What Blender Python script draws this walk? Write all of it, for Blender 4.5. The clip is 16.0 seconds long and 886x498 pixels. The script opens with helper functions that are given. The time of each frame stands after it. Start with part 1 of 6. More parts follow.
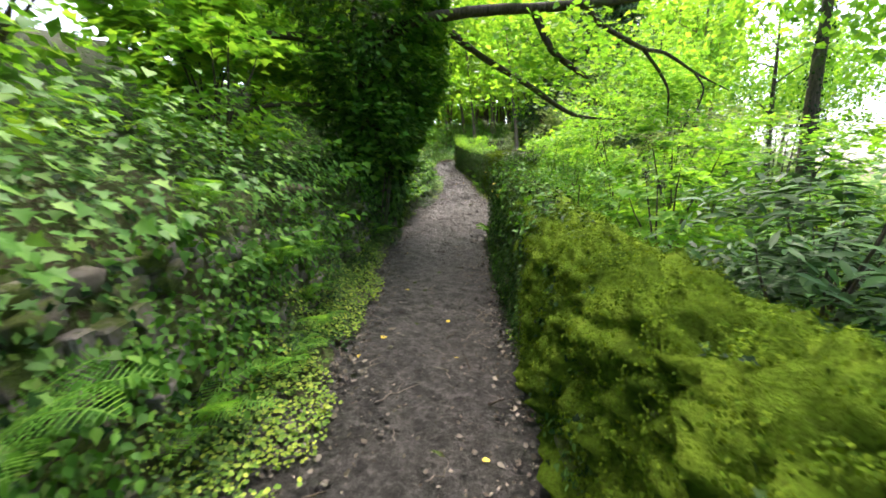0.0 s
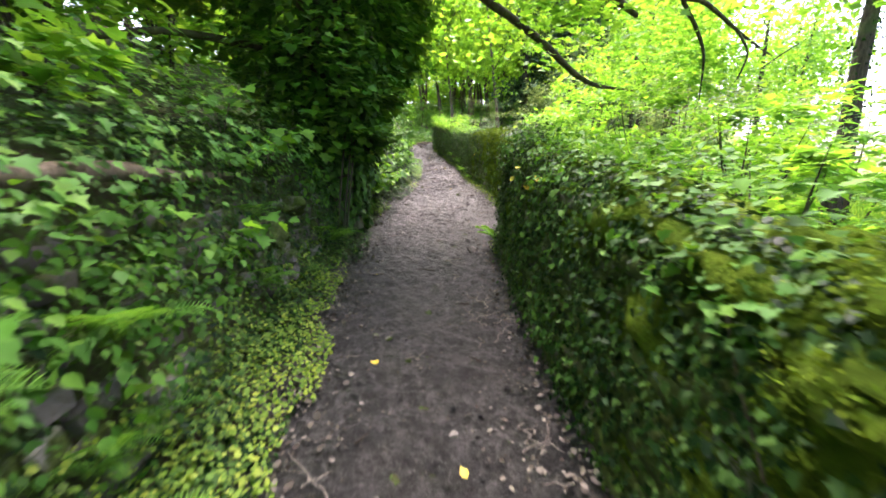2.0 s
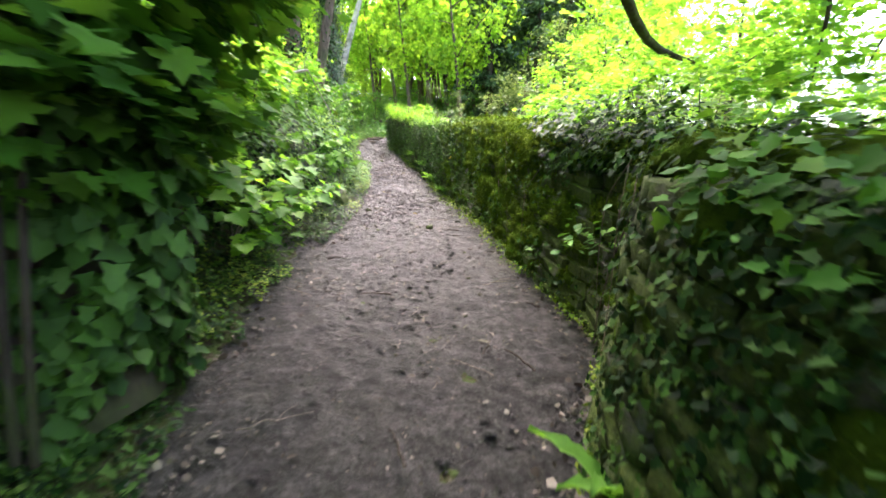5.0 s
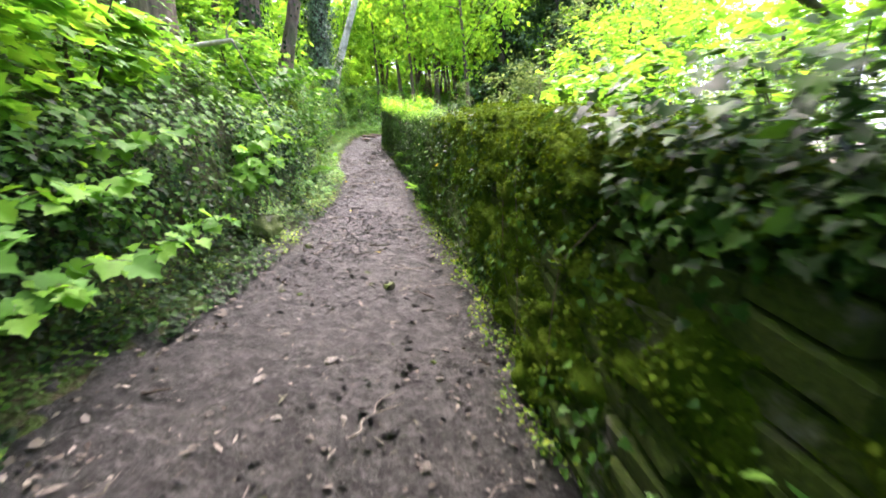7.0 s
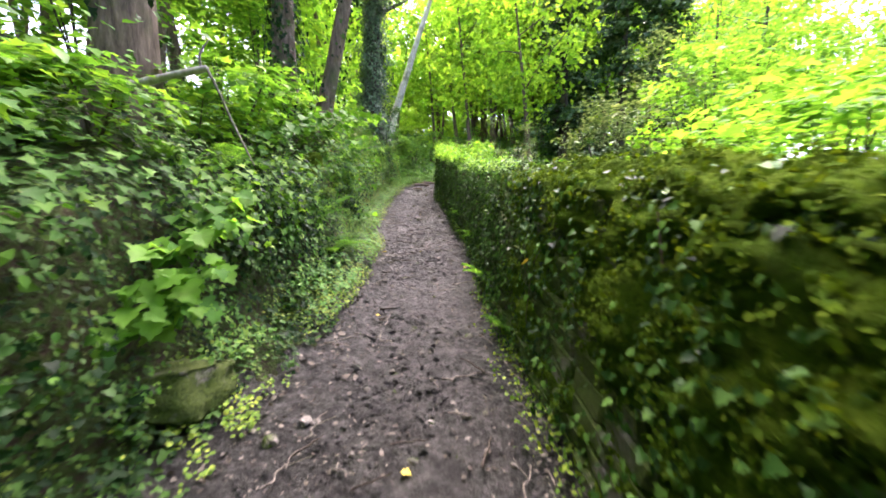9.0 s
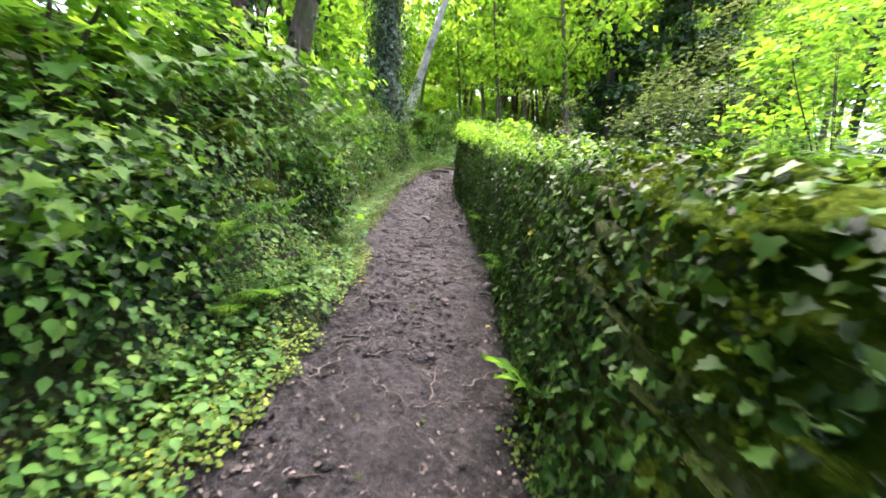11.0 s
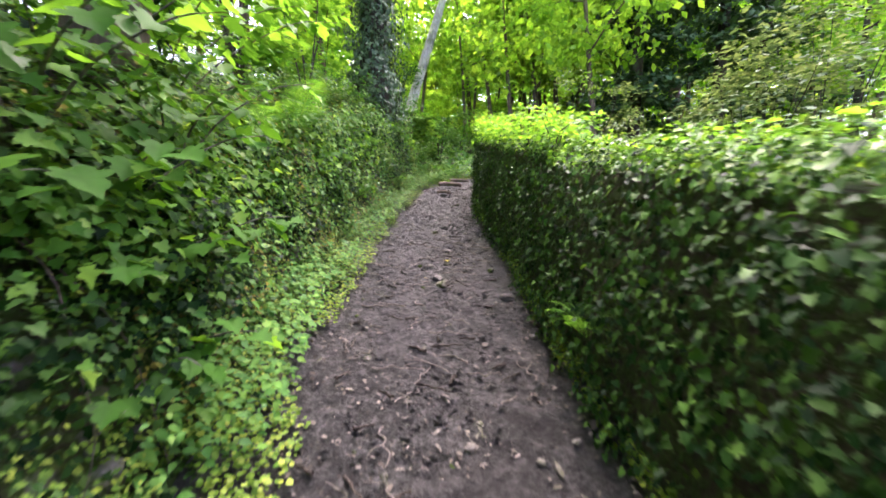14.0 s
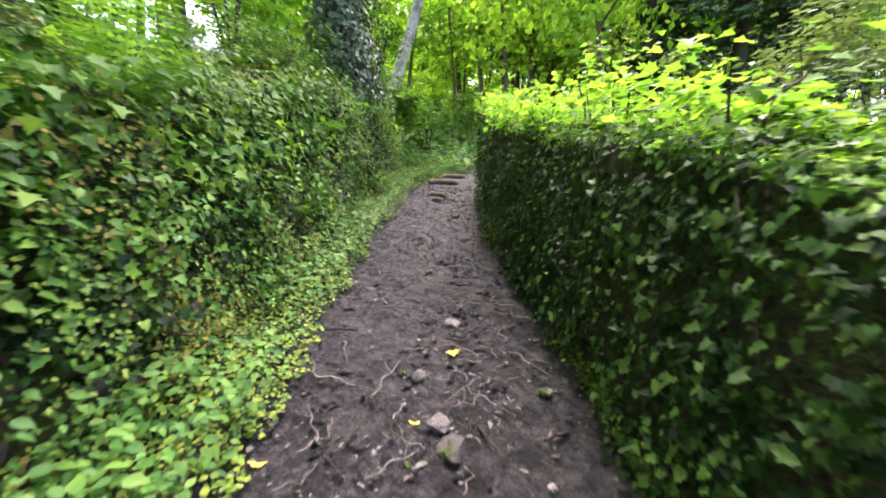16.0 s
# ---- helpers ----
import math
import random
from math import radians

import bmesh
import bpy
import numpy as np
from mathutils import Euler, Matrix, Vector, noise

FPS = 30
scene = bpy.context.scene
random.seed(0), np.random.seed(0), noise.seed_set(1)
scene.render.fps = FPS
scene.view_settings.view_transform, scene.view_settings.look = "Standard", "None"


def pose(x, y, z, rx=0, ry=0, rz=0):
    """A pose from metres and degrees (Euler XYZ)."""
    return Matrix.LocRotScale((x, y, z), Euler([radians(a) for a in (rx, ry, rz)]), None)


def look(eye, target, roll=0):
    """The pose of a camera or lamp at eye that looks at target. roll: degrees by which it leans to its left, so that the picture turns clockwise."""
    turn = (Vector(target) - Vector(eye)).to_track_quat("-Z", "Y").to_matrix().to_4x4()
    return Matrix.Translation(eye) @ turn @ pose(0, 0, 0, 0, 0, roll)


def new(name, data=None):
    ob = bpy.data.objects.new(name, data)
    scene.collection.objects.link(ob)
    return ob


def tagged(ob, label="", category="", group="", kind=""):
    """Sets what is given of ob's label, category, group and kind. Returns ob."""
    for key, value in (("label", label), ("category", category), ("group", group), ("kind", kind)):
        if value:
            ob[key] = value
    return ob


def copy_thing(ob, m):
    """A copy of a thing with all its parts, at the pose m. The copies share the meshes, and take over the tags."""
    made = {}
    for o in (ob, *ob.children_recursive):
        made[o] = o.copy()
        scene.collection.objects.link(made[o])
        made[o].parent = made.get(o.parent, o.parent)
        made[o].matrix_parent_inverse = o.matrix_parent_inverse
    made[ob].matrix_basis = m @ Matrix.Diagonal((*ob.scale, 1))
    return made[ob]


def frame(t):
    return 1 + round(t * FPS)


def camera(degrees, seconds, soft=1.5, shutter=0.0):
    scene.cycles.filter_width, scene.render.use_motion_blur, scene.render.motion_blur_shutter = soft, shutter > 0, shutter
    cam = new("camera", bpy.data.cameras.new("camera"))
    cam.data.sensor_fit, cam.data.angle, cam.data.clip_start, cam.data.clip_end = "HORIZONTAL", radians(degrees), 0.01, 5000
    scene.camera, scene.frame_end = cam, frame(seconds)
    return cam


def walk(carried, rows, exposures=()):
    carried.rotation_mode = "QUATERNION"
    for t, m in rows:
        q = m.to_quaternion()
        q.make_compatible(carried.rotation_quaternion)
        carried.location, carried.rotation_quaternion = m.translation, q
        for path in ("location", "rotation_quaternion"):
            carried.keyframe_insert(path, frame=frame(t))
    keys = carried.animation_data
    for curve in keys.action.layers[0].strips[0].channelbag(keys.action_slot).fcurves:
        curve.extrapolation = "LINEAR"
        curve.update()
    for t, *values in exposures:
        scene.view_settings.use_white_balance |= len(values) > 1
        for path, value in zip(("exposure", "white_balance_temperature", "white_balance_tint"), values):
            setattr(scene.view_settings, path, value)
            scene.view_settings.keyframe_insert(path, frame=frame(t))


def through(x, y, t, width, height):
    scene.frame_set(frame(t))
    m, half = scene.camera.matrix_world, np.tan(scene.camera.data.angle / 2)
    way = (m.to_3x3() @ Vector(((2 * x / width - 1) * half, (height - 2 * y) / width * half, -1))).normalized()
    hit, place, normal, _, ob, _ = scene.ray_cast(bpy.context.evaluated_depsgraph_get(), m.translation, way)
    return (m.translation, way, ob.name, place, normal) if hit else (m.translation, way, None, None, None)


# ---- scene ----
EXPOSURES = [(0.0, 2.52, 6450, 20), (1.5, 2.92, 6300, 31), (3.0, 3.35, 6300, 29), (4.5, 3.42, 6250, 29), (6.5, 3.36, 6200, 30), (7.5, 3.36, 6150, 31), (9.0, 2.96, 6250, 32), (12.5, 3.0, 6150, 35), (14.5, 2.95, 6200, 35), (16.0, 3.02, 6200, 36)]
cam = camera(104.27, 16.0, soft=1.7, shutter=0.38)
# seconds, x, y, z, yaw, pitch, roll
ROWS = [
    (0.0, 0.003, 0.001, 1.502, -0.04, -7.64, 0.85),
    (0.5, -0.033, 0.449, 1.495, -2.20, -9.35, -0.49),
    (1.0, -0.074, 1.005, 1.495, -2.79, -11.02, -1.00),
    (1.5, -0.122, 1.508, 1.515, -3.07, -11.33, -0.75),
    (2.0, -0.158, 2.135, 1.598, -4.28, -10.05, 0.54),
    (2.5, -0.174, 2.752, 1.656, -4.86, -8.70, 1.81),
    (3.0, -0.291, 3.417, 1.711, -5.59, -8.21, 2.65),
    (3.5, -0.283, 3.974, 1.765, -6.55, -7.71, 2.86),
    (4.0, -0.242, 4.644, 1.852, -8.70, -7.42, 2.58),
    (4.2, -0.241, 4.913, 1.884, -9.90, -7.87, 1.89),
    (6.3, 0.823, 7.042, 2.232, -11.37, -12.82, -1.30),
    (6.5, 0.842, 7.217, 2.250, -10.77, -12.71, -1.12),
    (7.0, 0.843, 7.800, 2.338, -9.57, -11.10, -0.29),
    (7.5, 0.910, 8.300, 2.450, -8.44, -8.40, 0.61),
    (8.0, 0.910, 8.847, 2.593, -6.54, -6.11, 1.25),
    (8.5, 0.859, 9.427, 2.746, -4.06, -5.01, 0.87),
    (9.0, 0.915, 9.980, 2.823, -0.92, -4.55, -0.26),
    (9.2, 0.947, 10.243, 2.886, 0.34, -4.42, -0.79),
    (11.3, 1.045, 12.410, 3.190, 3.41, -7.98, -2.68),
    (11.5, 1.049, 12.590, 3.207, 3.79, -8.36, -2.85),
    (12.0, 1.023, 13.108, 3.299, 4.18, -8.81, -2.53),
    (12.5, 0.858, 13.577, 3.355, 3.82, -8.82, -2.03),
    (13.0, 0.782, 14.031, 3.447, 3.29, -8.24, -1.55),
    (13.5, 0.786, 14.586, 3.537, 3.24, -7.30, -1.02),
    (14.0, 0.657, 15.117, 3.618, 3.53, -6.12, -0.56),
    (14.5, 0.583, 15.617, 3.793, 3.54, -5.28, -0.57),
    (15.0, 0.567, 16.170, 3.888, 3.00, -5.12, -0.60),
    (15.5, 0.482, 16.700, 3.936, 1.97, -6.38, -0.76),
    (16.0, 0.430, 17.195, 4.025, 1.46, -8.15, -0.55),
]
walk(cam, [(t, pose(x, y, z, 90 + pitch, roll, yaw)) for t, x, y, z, yaw, pitch, roll in ROWS],
     exposures=EXPOSURES)
# ---------------------------------------------------------------- light
SUN_ELEVATION, SUN_AZIMUTH = 64.0, 4.0    # degrees; azimuth from +y towards +x
world = bpy.data.worlds.new("overcast_sky")
scene.world = world
world.use_nodes = True
wn = world.node_tree
sky = wn.nodes.new("ShaderNodeTexSky")
sky.sky_type = 'NISHITA'
sky.sun_disc = False
sky.sun_elevation = radians(SUN_ELEVATION)
sky.sun_rotation = radians(SUN_AZIMUTH)
sky.air_density, sky.dust_density, sky.ozone_density = 1.0, 6.0, 0.6
wn.nodes["Background"].inputs["Strength"].default_value = 0.15
wn.links.new(sky.outputs[0], wn.nodes["Background"].inputs["Color"])
sun_data = bpy.data.lights.new("sun", 'SUN')
sun_data.energy, sun_data.angle, sun_data.color = 1.2, radians(40), (1.0, 0.96, 0.86)
sun = new("sun", sun_data)
_a, _e = radians(SUN_AZIMUTH), radians(SUN_ELEVATION)
sun.matrix_world = look((math.sin(_a) * math.cos(_e) * 80, math.cos(_a) * math.cos(_e) * 80, math.sin(_e) * 80), (0, 0, 0))

# ---------------------------------------------------------------- materials
rng = np.random.default_rng(7)


class Nodes:
    """A short way to write a node material."""

    def __init__(self, name):
        self.mat = bpy.data.materials.new(name)
        self.mat.use_nodes = True
        self.tree = self.mat.node_tree
        self.tree.nodes.clear()
        self.out = self.add("ShaderNodeOutputMaterial")

    def add(self, kind, **values):
        node = self.tree.nodes.new(kind)
        for key, value in values.items():
            node.inputs[key].default_value = value
        return node

    def link(self, a, b):
        self.tree.links.new(a, b)

    def noise(self, scale, detail=4.0, rough=0.6, coords="Object"):
        tc = self.add("ShaderNodeTexCoord")
        n = self.add("ShaderNodeTexNoise", Scale=scale, Detail=detail, Roughness=rough)
        if coords == "World":
            geo = self.add("ShaderNodeNewGeometry")
            self.link(geo.outputs["Position"], n.inputs["Vector"])
        else:
            self.link(tc.outputs[coords], n.inputs["Vector"])
        return n.outputs["Fac"]

    def ramp(self, fac, *stops):
        r = self.add("ShaderNodeValToRGB")
        els = r.color_ramp.elements
        while len(els) < len(stops):
            els.new(0.5)
        for el, (p, c) in zip(els, stops):
            el.position, el.color = p, (*c, 1.0)
        self.link(fac, r.inputs["Fac"])
        return r.outputs["Color"]

    def mix(self, fac, a, b):
        m = self.add("ShaderNodeMix")
        m.data_type = 'RGBA'
        for sock, v in ((m.inputs[0], fac), (m.inputs[6], a), (m.inputs[7], b)):
            if isinstance(v, (int, float)):
                sock.default_value = v
            elif isinstance(v, tuple):
                sock.default_value = (*v, 1.0)
            else:
                self.link(v, sock)
        return m.outputs[2]

    def bump(self, height, strength, distance):
        b = self.add("ShaderNodeBump", Strength=strength, Distance=distance)
        self.link(height, b.inputs["Height"])
        return b.outputs["Normal"]

    def surface(self, color, rough=0.8, normal=None, spec=0.4):
        p = self.add("ShaderNodeBsdfPrincipled", Roughness=rough)
        p.inputs["Specular IOR Level"].default_value = spec
        if isinstance(color, tuple):
            p.inputs["Base Color"].default_value = (*color, 1)
        else:
            self.link(color, p.inputs["Base Color"])
        if normal is not None:
            self.link(normal, p.inputs["Normal"])
        self.link(p.outputs[0], self.out.inputs["Surface"])
        return p


def leaf_material(name, dark, mid, light, rough=0.5, through=0.45, glow=(1.25, 1.15, 0.4), spec=0.15):
    """A leaf: each leaf its own tone, veined and mottled, letting light through."""
    n = Nodes(name)
    geo = n.add("ShaderNodeNewGeometry")
    tone = n.ramp(geo.outputs["Random Per Island"], (0.0, dark), (0.55, mid), (1.0, light))
    mott = n.ramp(n.noise(9.0, 3.0, 0.6, "World"), (0.3, (0.7, 0.7, 0.7)), (0.75, (1.2, 1.2, 1.1)))
    m = n.add("ShaderNodeMix")
    m.data_type, m.blend_type = 'RGBA', 'MULTIPLY'
    m.inputs[0].default_value = 0.8
    n.link(tone, m.inputs[6])
    n.link(mott, m.inputs[7])
    col = m.outputs[2]
    p = n.surface(col, rough, None, spec)
    t = n.add("ShaderNodeBsdfTranslucent")
    g = n.add("ShaderNodeMix")
    g.data_type, g.blend_type = 'RGBA', 'MULTIPLY'
    g.inputs[0].default_value = 1.0
    n.link(col, g.inputs[6])
    g.inputs[7].default_value = (*glow, 1)
    n.link(g.outputs[2], t.inputs["Color"])
    mx = n.add("ShaderNodeMixShader", Fac=through)
    n.link(p.outputs[0], mx.inputs[1])
    n.link(t.outputs[0], mx.inputs[2])
    n.link(mx.outputs[0], n.out.inputs["Surface"])
    return n.mat


IVY = leaf_material("ivy_leaf", (0.005, 0.017, 0.005), (0.0125, 0.042, 0.009), (0.065, 0.14, 0.03), 0.48, 0.24, (1.2, 1.2, 0.4), 0.07)
IVY_YOUNG = leaf_material("young_ivy_leaf", (0.05, 0.15, 0.025), (0.09, 0.23, 0.03), (0.18, 0.33, 0.045), 0.42, 0.35)
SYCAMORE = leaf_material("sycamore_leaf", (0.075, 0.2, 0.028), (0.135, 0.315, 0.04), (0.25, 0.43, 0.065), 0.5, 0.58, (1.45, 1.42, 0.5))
# darker copy of the sycamore leaf, with shade put into its colour
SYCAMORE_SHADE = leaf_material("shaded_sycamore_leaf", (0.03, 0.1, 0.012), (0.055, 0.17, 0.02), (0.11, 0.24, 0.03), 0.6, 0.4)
HERB = leaf_material("herb_leaf", (0.05, 0.16, 0.03), (0.09, 0.24, 0.04), (0.16, 0.32, 0.05), 0.5, 0.4)
GOLDEN = leaf_material("yellow_green_leaf", (0.07, 0.16, 0.02), (0.15, 0.26, 0.03), (0.29, 0.37, 0.05), 0.5, 0.35)
FERN = leaf_material("fern_frond", (0.06, 0.19, 0.03), (0.11, 0.28, 0.045), (0.18, 0.36, 0.07), 0.5, 0.5, (1.5, 1.4, 0.5))
CONIFER = leaf_material("conifer_needles", (0.03, 0.075, 0.03), (0.06, 0.125, 0.05), (0.12, 0.2, 0.085), 0.55, 0.15)
HOLLY = leaf_material("dark_evergreen_leaf", (0.02, 0.058, 0.013), (0.046, 0.12, 0.022), (0.09, 0.2, 0.04), 0.5, 0.28, (1.1, 1.2, 0.5), 0.16)
GREY_LEAF = leaf_material("grey_green_leaf", (0.07, 0.13, 0.07), (0.14, 0.22, 0.12), (0.25, 0.33, 0.2), 0.5, 0.3)
DEAD_LEAF = leaf_material("dead_leaf", (0.045, 0.037, 0.03), (0.09, 0.079, 0.066), (0.21, 0.19, 0.165), 0.7, 0.1, (1.1, 0.95, 0.7))
YELLOW_LEAF = leaf_material("fallen_yellow_leaf", (0.45, 0.33, 0.04), (0.6, 0.48, 0.07), (0.7, 0.6, 0.16), 0.55, 0.2)
MOSS_BLADE = leaf_material("moss_shoot", (0.028, 0.058, 0.006), (0.066, 0.12, 0.01), (0.11, 0.17, 0.015), 0.9, 0.3, (1.2, 1.1, 0.3), 0.02)
UNDER = leaf_material("dull_small_leaf", (0.022, 0.054, 0.011), (0.047, 0.12, 0.02), (0.11, 0.18, 0.034), 0.6, 0.3, (1.2, 1.1, 0.4), 0.12)
OCHRE = leaf_material("withered_leaf", (0.09, 0.085, 0.02), (0.18, 0.17, 0.03), (0.3, 0.26, 0.045), 0.6, 0.3, (1.2, 1.05, 0.4))
IVY_GREY = leaf_material("old_ivy_leaf", (0.035, 0.075, 0.034), (0.07, 0.13, 0.06), (0.14, 0.21, 0.11), 0.4, 0.15, (1.1, 1.1, 0.6), 0.25)
IVY_MID = leaf_material("mid_ivy_leaf", (0.013, 0.042, 0.009), (0.03, 0.085, 0.015), (0.09, 0.19, 0.034), 0.42, 0.28, (1.2, 1.2, 0.4), 0.08)
# lighter than SYCAMORE, with the far wood's backlight put into the leaf colour
WOOD_LEAF_BACKLIT = leaf_material("backlit_woodland_leaf", (0.12, 0.27, 0.03), (0.22, 0.43, 0.045), (0.36, 0.56, 0.08), 0.5, 0.62, (1.5, 1.45, 0.5))
EVERGREEN = leaf_material("leathery_leaf", (0.012, 0.04, 0.012), (0.025, 0.075, 0.02), (0.05, 0.12, 0.035), 0.45, 0.12, (1.1, 1.2, 0.5), 0.08)
GRASS = leaf_material("grass_blade", (0.07, 0.18, 0.025), (0.14, 0.28, 0.04), (0.25, 0.38, 0.07), 0.5, 0.4)


def mud_material():
    n = Nodes("trodden_earth")
    big, mid, fine = n.noise(0.9, 5, 0.6, "World"), n.noise(7, 8, 0.75, "World"), n.noise(38, 6, 0.8, "World")
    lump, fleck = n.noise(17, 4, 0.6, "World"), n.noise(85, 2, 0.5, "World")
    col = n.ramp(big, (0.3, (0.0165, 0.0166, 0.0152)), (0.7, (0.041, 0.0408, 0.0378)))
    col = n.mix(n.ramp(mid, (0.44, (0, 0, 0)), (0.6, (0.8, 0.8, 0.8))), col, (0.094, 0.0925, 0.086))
    # shadowed hollows between lumps put into the colour; lump tops pale like dry earth
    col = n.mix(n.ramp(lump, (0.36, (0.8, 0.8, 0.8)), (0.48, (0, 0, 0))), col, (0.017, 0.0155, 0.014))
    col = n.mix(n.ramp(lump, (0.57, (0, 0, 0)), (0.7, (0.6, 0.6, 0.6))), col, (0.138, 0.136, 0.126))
    col = n.mix(n.ramp(fine, (0.5, (0, 0, 0)), (0.62, (0.75, 0.75, 0.75))), col, (0.014, 0.012, 0.0105))
    col = n.mix(n.ramp(fleck, (0.68, (0, 0, 0)), (0.74, (0.7, 0.7, 0.7))), col, (0.17, 0.155, 0.13))
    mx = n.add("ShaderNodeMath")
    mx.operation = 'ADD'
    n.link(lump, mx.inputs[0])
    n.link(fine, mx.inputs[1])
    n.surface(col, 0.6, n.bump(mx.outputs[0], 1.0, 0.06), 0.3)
    return n.mat


def soil_material(name, meadow=False):
    n = Nodes(name)
    a, b = n.noise(1.7, 6, 0.65, "World"), n.noise(22, 5, 0.7, "World")
    col = n.ramp(a, (0.35, (0.02, 0.015, 0.01)), (0.65, (0.05, 0.038, 0.022)))
    col = n.mix(n.ramp(b, (0.4, (0, 0, 0)), (0.55, (0.9, 0.9, 0.9))), col, (0.042, 0.072, 0.014))
    if meadow:
        geo = n.add("ShaderNodeNewGeometry")
        sep = n.add("ShaderNodeSeparateXYZ")
        n.link(geo.outputs["Position"], sep.inputs[0])
        edge = n.add("ShaderNodeMapRange")
        edge.inputs["From Min"].default_value, edge.inputs["From Max"].default_value = 2.6, 6.5
        n.link(sep.outputs["X"], edge.inputs["Value"])
        green = n.ramp(b, (0.3, (0.07, 0.13, 0.025)), (0.7, (0.2, 0.27, 0.06)))
        col = n.mix(edge.outputs[0], col, green)
    n.surface(col, 0.9, n.bump(b, 0.9, 0.05), 0.2)
    return n.mat


def stone_material(name, mossy):
    n = Nodes(name)
    oi = n.add("ShaderNodeObjectInfo")
    geo = n.add("ShaderNodeNewGeometry")
    s = n.add("ShaderNodeMath")
    s.operation = 'ADD'
    n.link(oi.outputs["Random"], s.inputs[0])
    n.link(geo.outputs["Random Per Island"], s.inputs[1])
    f = n.add("ShaderNodeMath")
    f.operation = 'FRACT'
    n.link(s.outputs[0], f.inputs[0])
    tone = n.ramp(f.outputs[0], (0.0, (0.075, 0.068, 0.06)), (0.5, (0.13, 0.12, 0.107)), (1.0, (0.22, 0.205, 0.185)))
    a, b = n.noise(4.5, 6, 0.65, "World"), n.noise(45, 5, 0.7, "World")
    col = n.mix(n.ramp(b, (0.4, (0, 0, 0)), (0.7, (0.6, 0.6, 0.6))), tone, (0.07, 0.06, 0.045))
    moss = n.ramp(b, (0.3, (0.018, 0.034, 0.006)), (0.7, (0.07, 0.1, 0.014)))
    col = n.mix(n.ramp(a, (0.62 - mossy * 0.4, (0, 0, 0)), (0.7 - mossy * 0.35, (1, 1, 1))), col, moss)
    n.surface(col, 0.85, n.bump(b, 0.8, 0.02), 0.25)
    return n.mat


def moss_material():
    n = Nodes("cushion_moss")
    a, b = n.noise(3.0, 5, 0.6, "World"), n.noise(60, 5, 0.75, "World")
    col = n.ramp(a, (0.3, (0.03, 0.06, 0.006)), (0.5, (0.074, 0.13, 0.011)), (0.72, (0.14, 0.205, 0.02)))
    col = n.mix(n.ramp(b, (0.35, (0.7, 0.7, 0.7)), (0.52, (0, 0, 0))), col, (0.03, 0.045, 0.006))
    n.surface(col, 1.0, n.bump(b, 1.0, 0.03), 0.02)
    return n.mat


def bark_material(name, dark, light, scale=6.0):
    n = Nodes(name)
    tc = n.add("ShaderNodeTexCoord")
    mp = n.add("ShaderNodeMapping")
    mp.inputs["Scale"].default_value = (1, 1, 0.18)
    n.link(tc.outputs["Object"], mp.inputs["Vector"])
    w = n.add("ShaderNodeTexNoise", Scale=scale * 3, Detail=6.0, Roughness=0.7)
    n.link(mp.outputs[0], w.inputs["Vector"])
    a = n.noise(1.6, 4, 0.6)
    col = n.ramp(w.outputs["Fac"], (0.35, dark), (0.68, light))
    col = n.mix(n.ramp(a, (0.5, (0, 0, 0)), (0.66, (0.65, 0.65, 0.65))), col, (0.05, 0.075, 0.02))
    n.surface(col, 0.85, n.bump(w.outputs["Fac"], 0.9, 0.03), 0.25)
    return n.mat


MUD, SOIL, MOSS = mud_material(), soil_material("leafy_soil"), moss_material()
GROUND = soil_material("woodland_ground", True)
STONE, STONE_MOSSY, STONE_DAMP = stone_material("gritstone", 0.25), stone_material("mossy_gritstone", 0.75), stone_material("damp_gritstone", 0.45)
BARK = bark_material("brown_bark", (0.05, 0.035, 0.025), (0.2, 0.15, 0.11))
BARK_DARK = bark_material("dark_bark", (0.018, 0.014, 0.011), (0.075, 0.06, 0.045))
BARK_PALE = bark_material("pale_bark", (0.32, 0.28, 0.24), (0.62, 0.58, 0.52))
TWIG = bark_material("dry_twig", (0.07, 0.06, 0.05), (0.29, 0.26, 0.22), 12)

# ---------------------------------------------------------------- plan of the lane
FLOOR_Y = np.array([-40, -6, -2, 0, 2, 4, 6, 8, 10, 12, 14, 16, 18, 20, 22, 24, 26, 28, 32, 60, 80, 400.0])
FLOOR_Z = np.array([-2.0, -0.4, -0.16, -0.04, 0.08, 0.27, 0.56, 0.91, 1.29, 1.62, 1.96, 2.33, 2.71, 3.16, 3.64, 4.12, 4.5, 4.85, 5.8, 14.5, 18.5, 30.0])
LEFT_Y = np.array([-6, 0, 3.5, 5.3, 7.6, 9, 10.2, 11.2, 12.7, 15.4, 16.4, 18, 20.5, 23.5, 25, 26.5, 28, 30, 34, 60])
LEFT_X = np.array([-0.75, -0.75, -0.87, -0.92, -0.86, -0.78, -0.45, -0.24, -0.02, 0.03, -0.15, -0.5, -0.5, -0.45, -0.25, 0.3, 1.2, 2.8, 7.0, 30])
RIGHT_Y = np.array([-6, 0, 2.3, 3.7, 5.4, 6.9, 7.25, 7.6, 8.0, 8.8, 9.5, 10.2, 11.7, 13.4, 15.5, 16.4, 17.8, 19.3, 20.1, 21.3, 23.6, 25, 26.2, 27.5, 30, 60])
RIGHT_X = np.array([0.58, 0.6, 0.62, 0.72, 0.8, 0.92, 1.1, 1.48, 1.64, 1.6, 1.62, 1.68, 1.62, 1.5, 1.5, 1.45, 1.3, 1.2, 1.08, 0.9, 0.9, 1.35, 2.3, 3.8, 7.5, 40])
_GY = np.linspace(-40, 400, 8801)


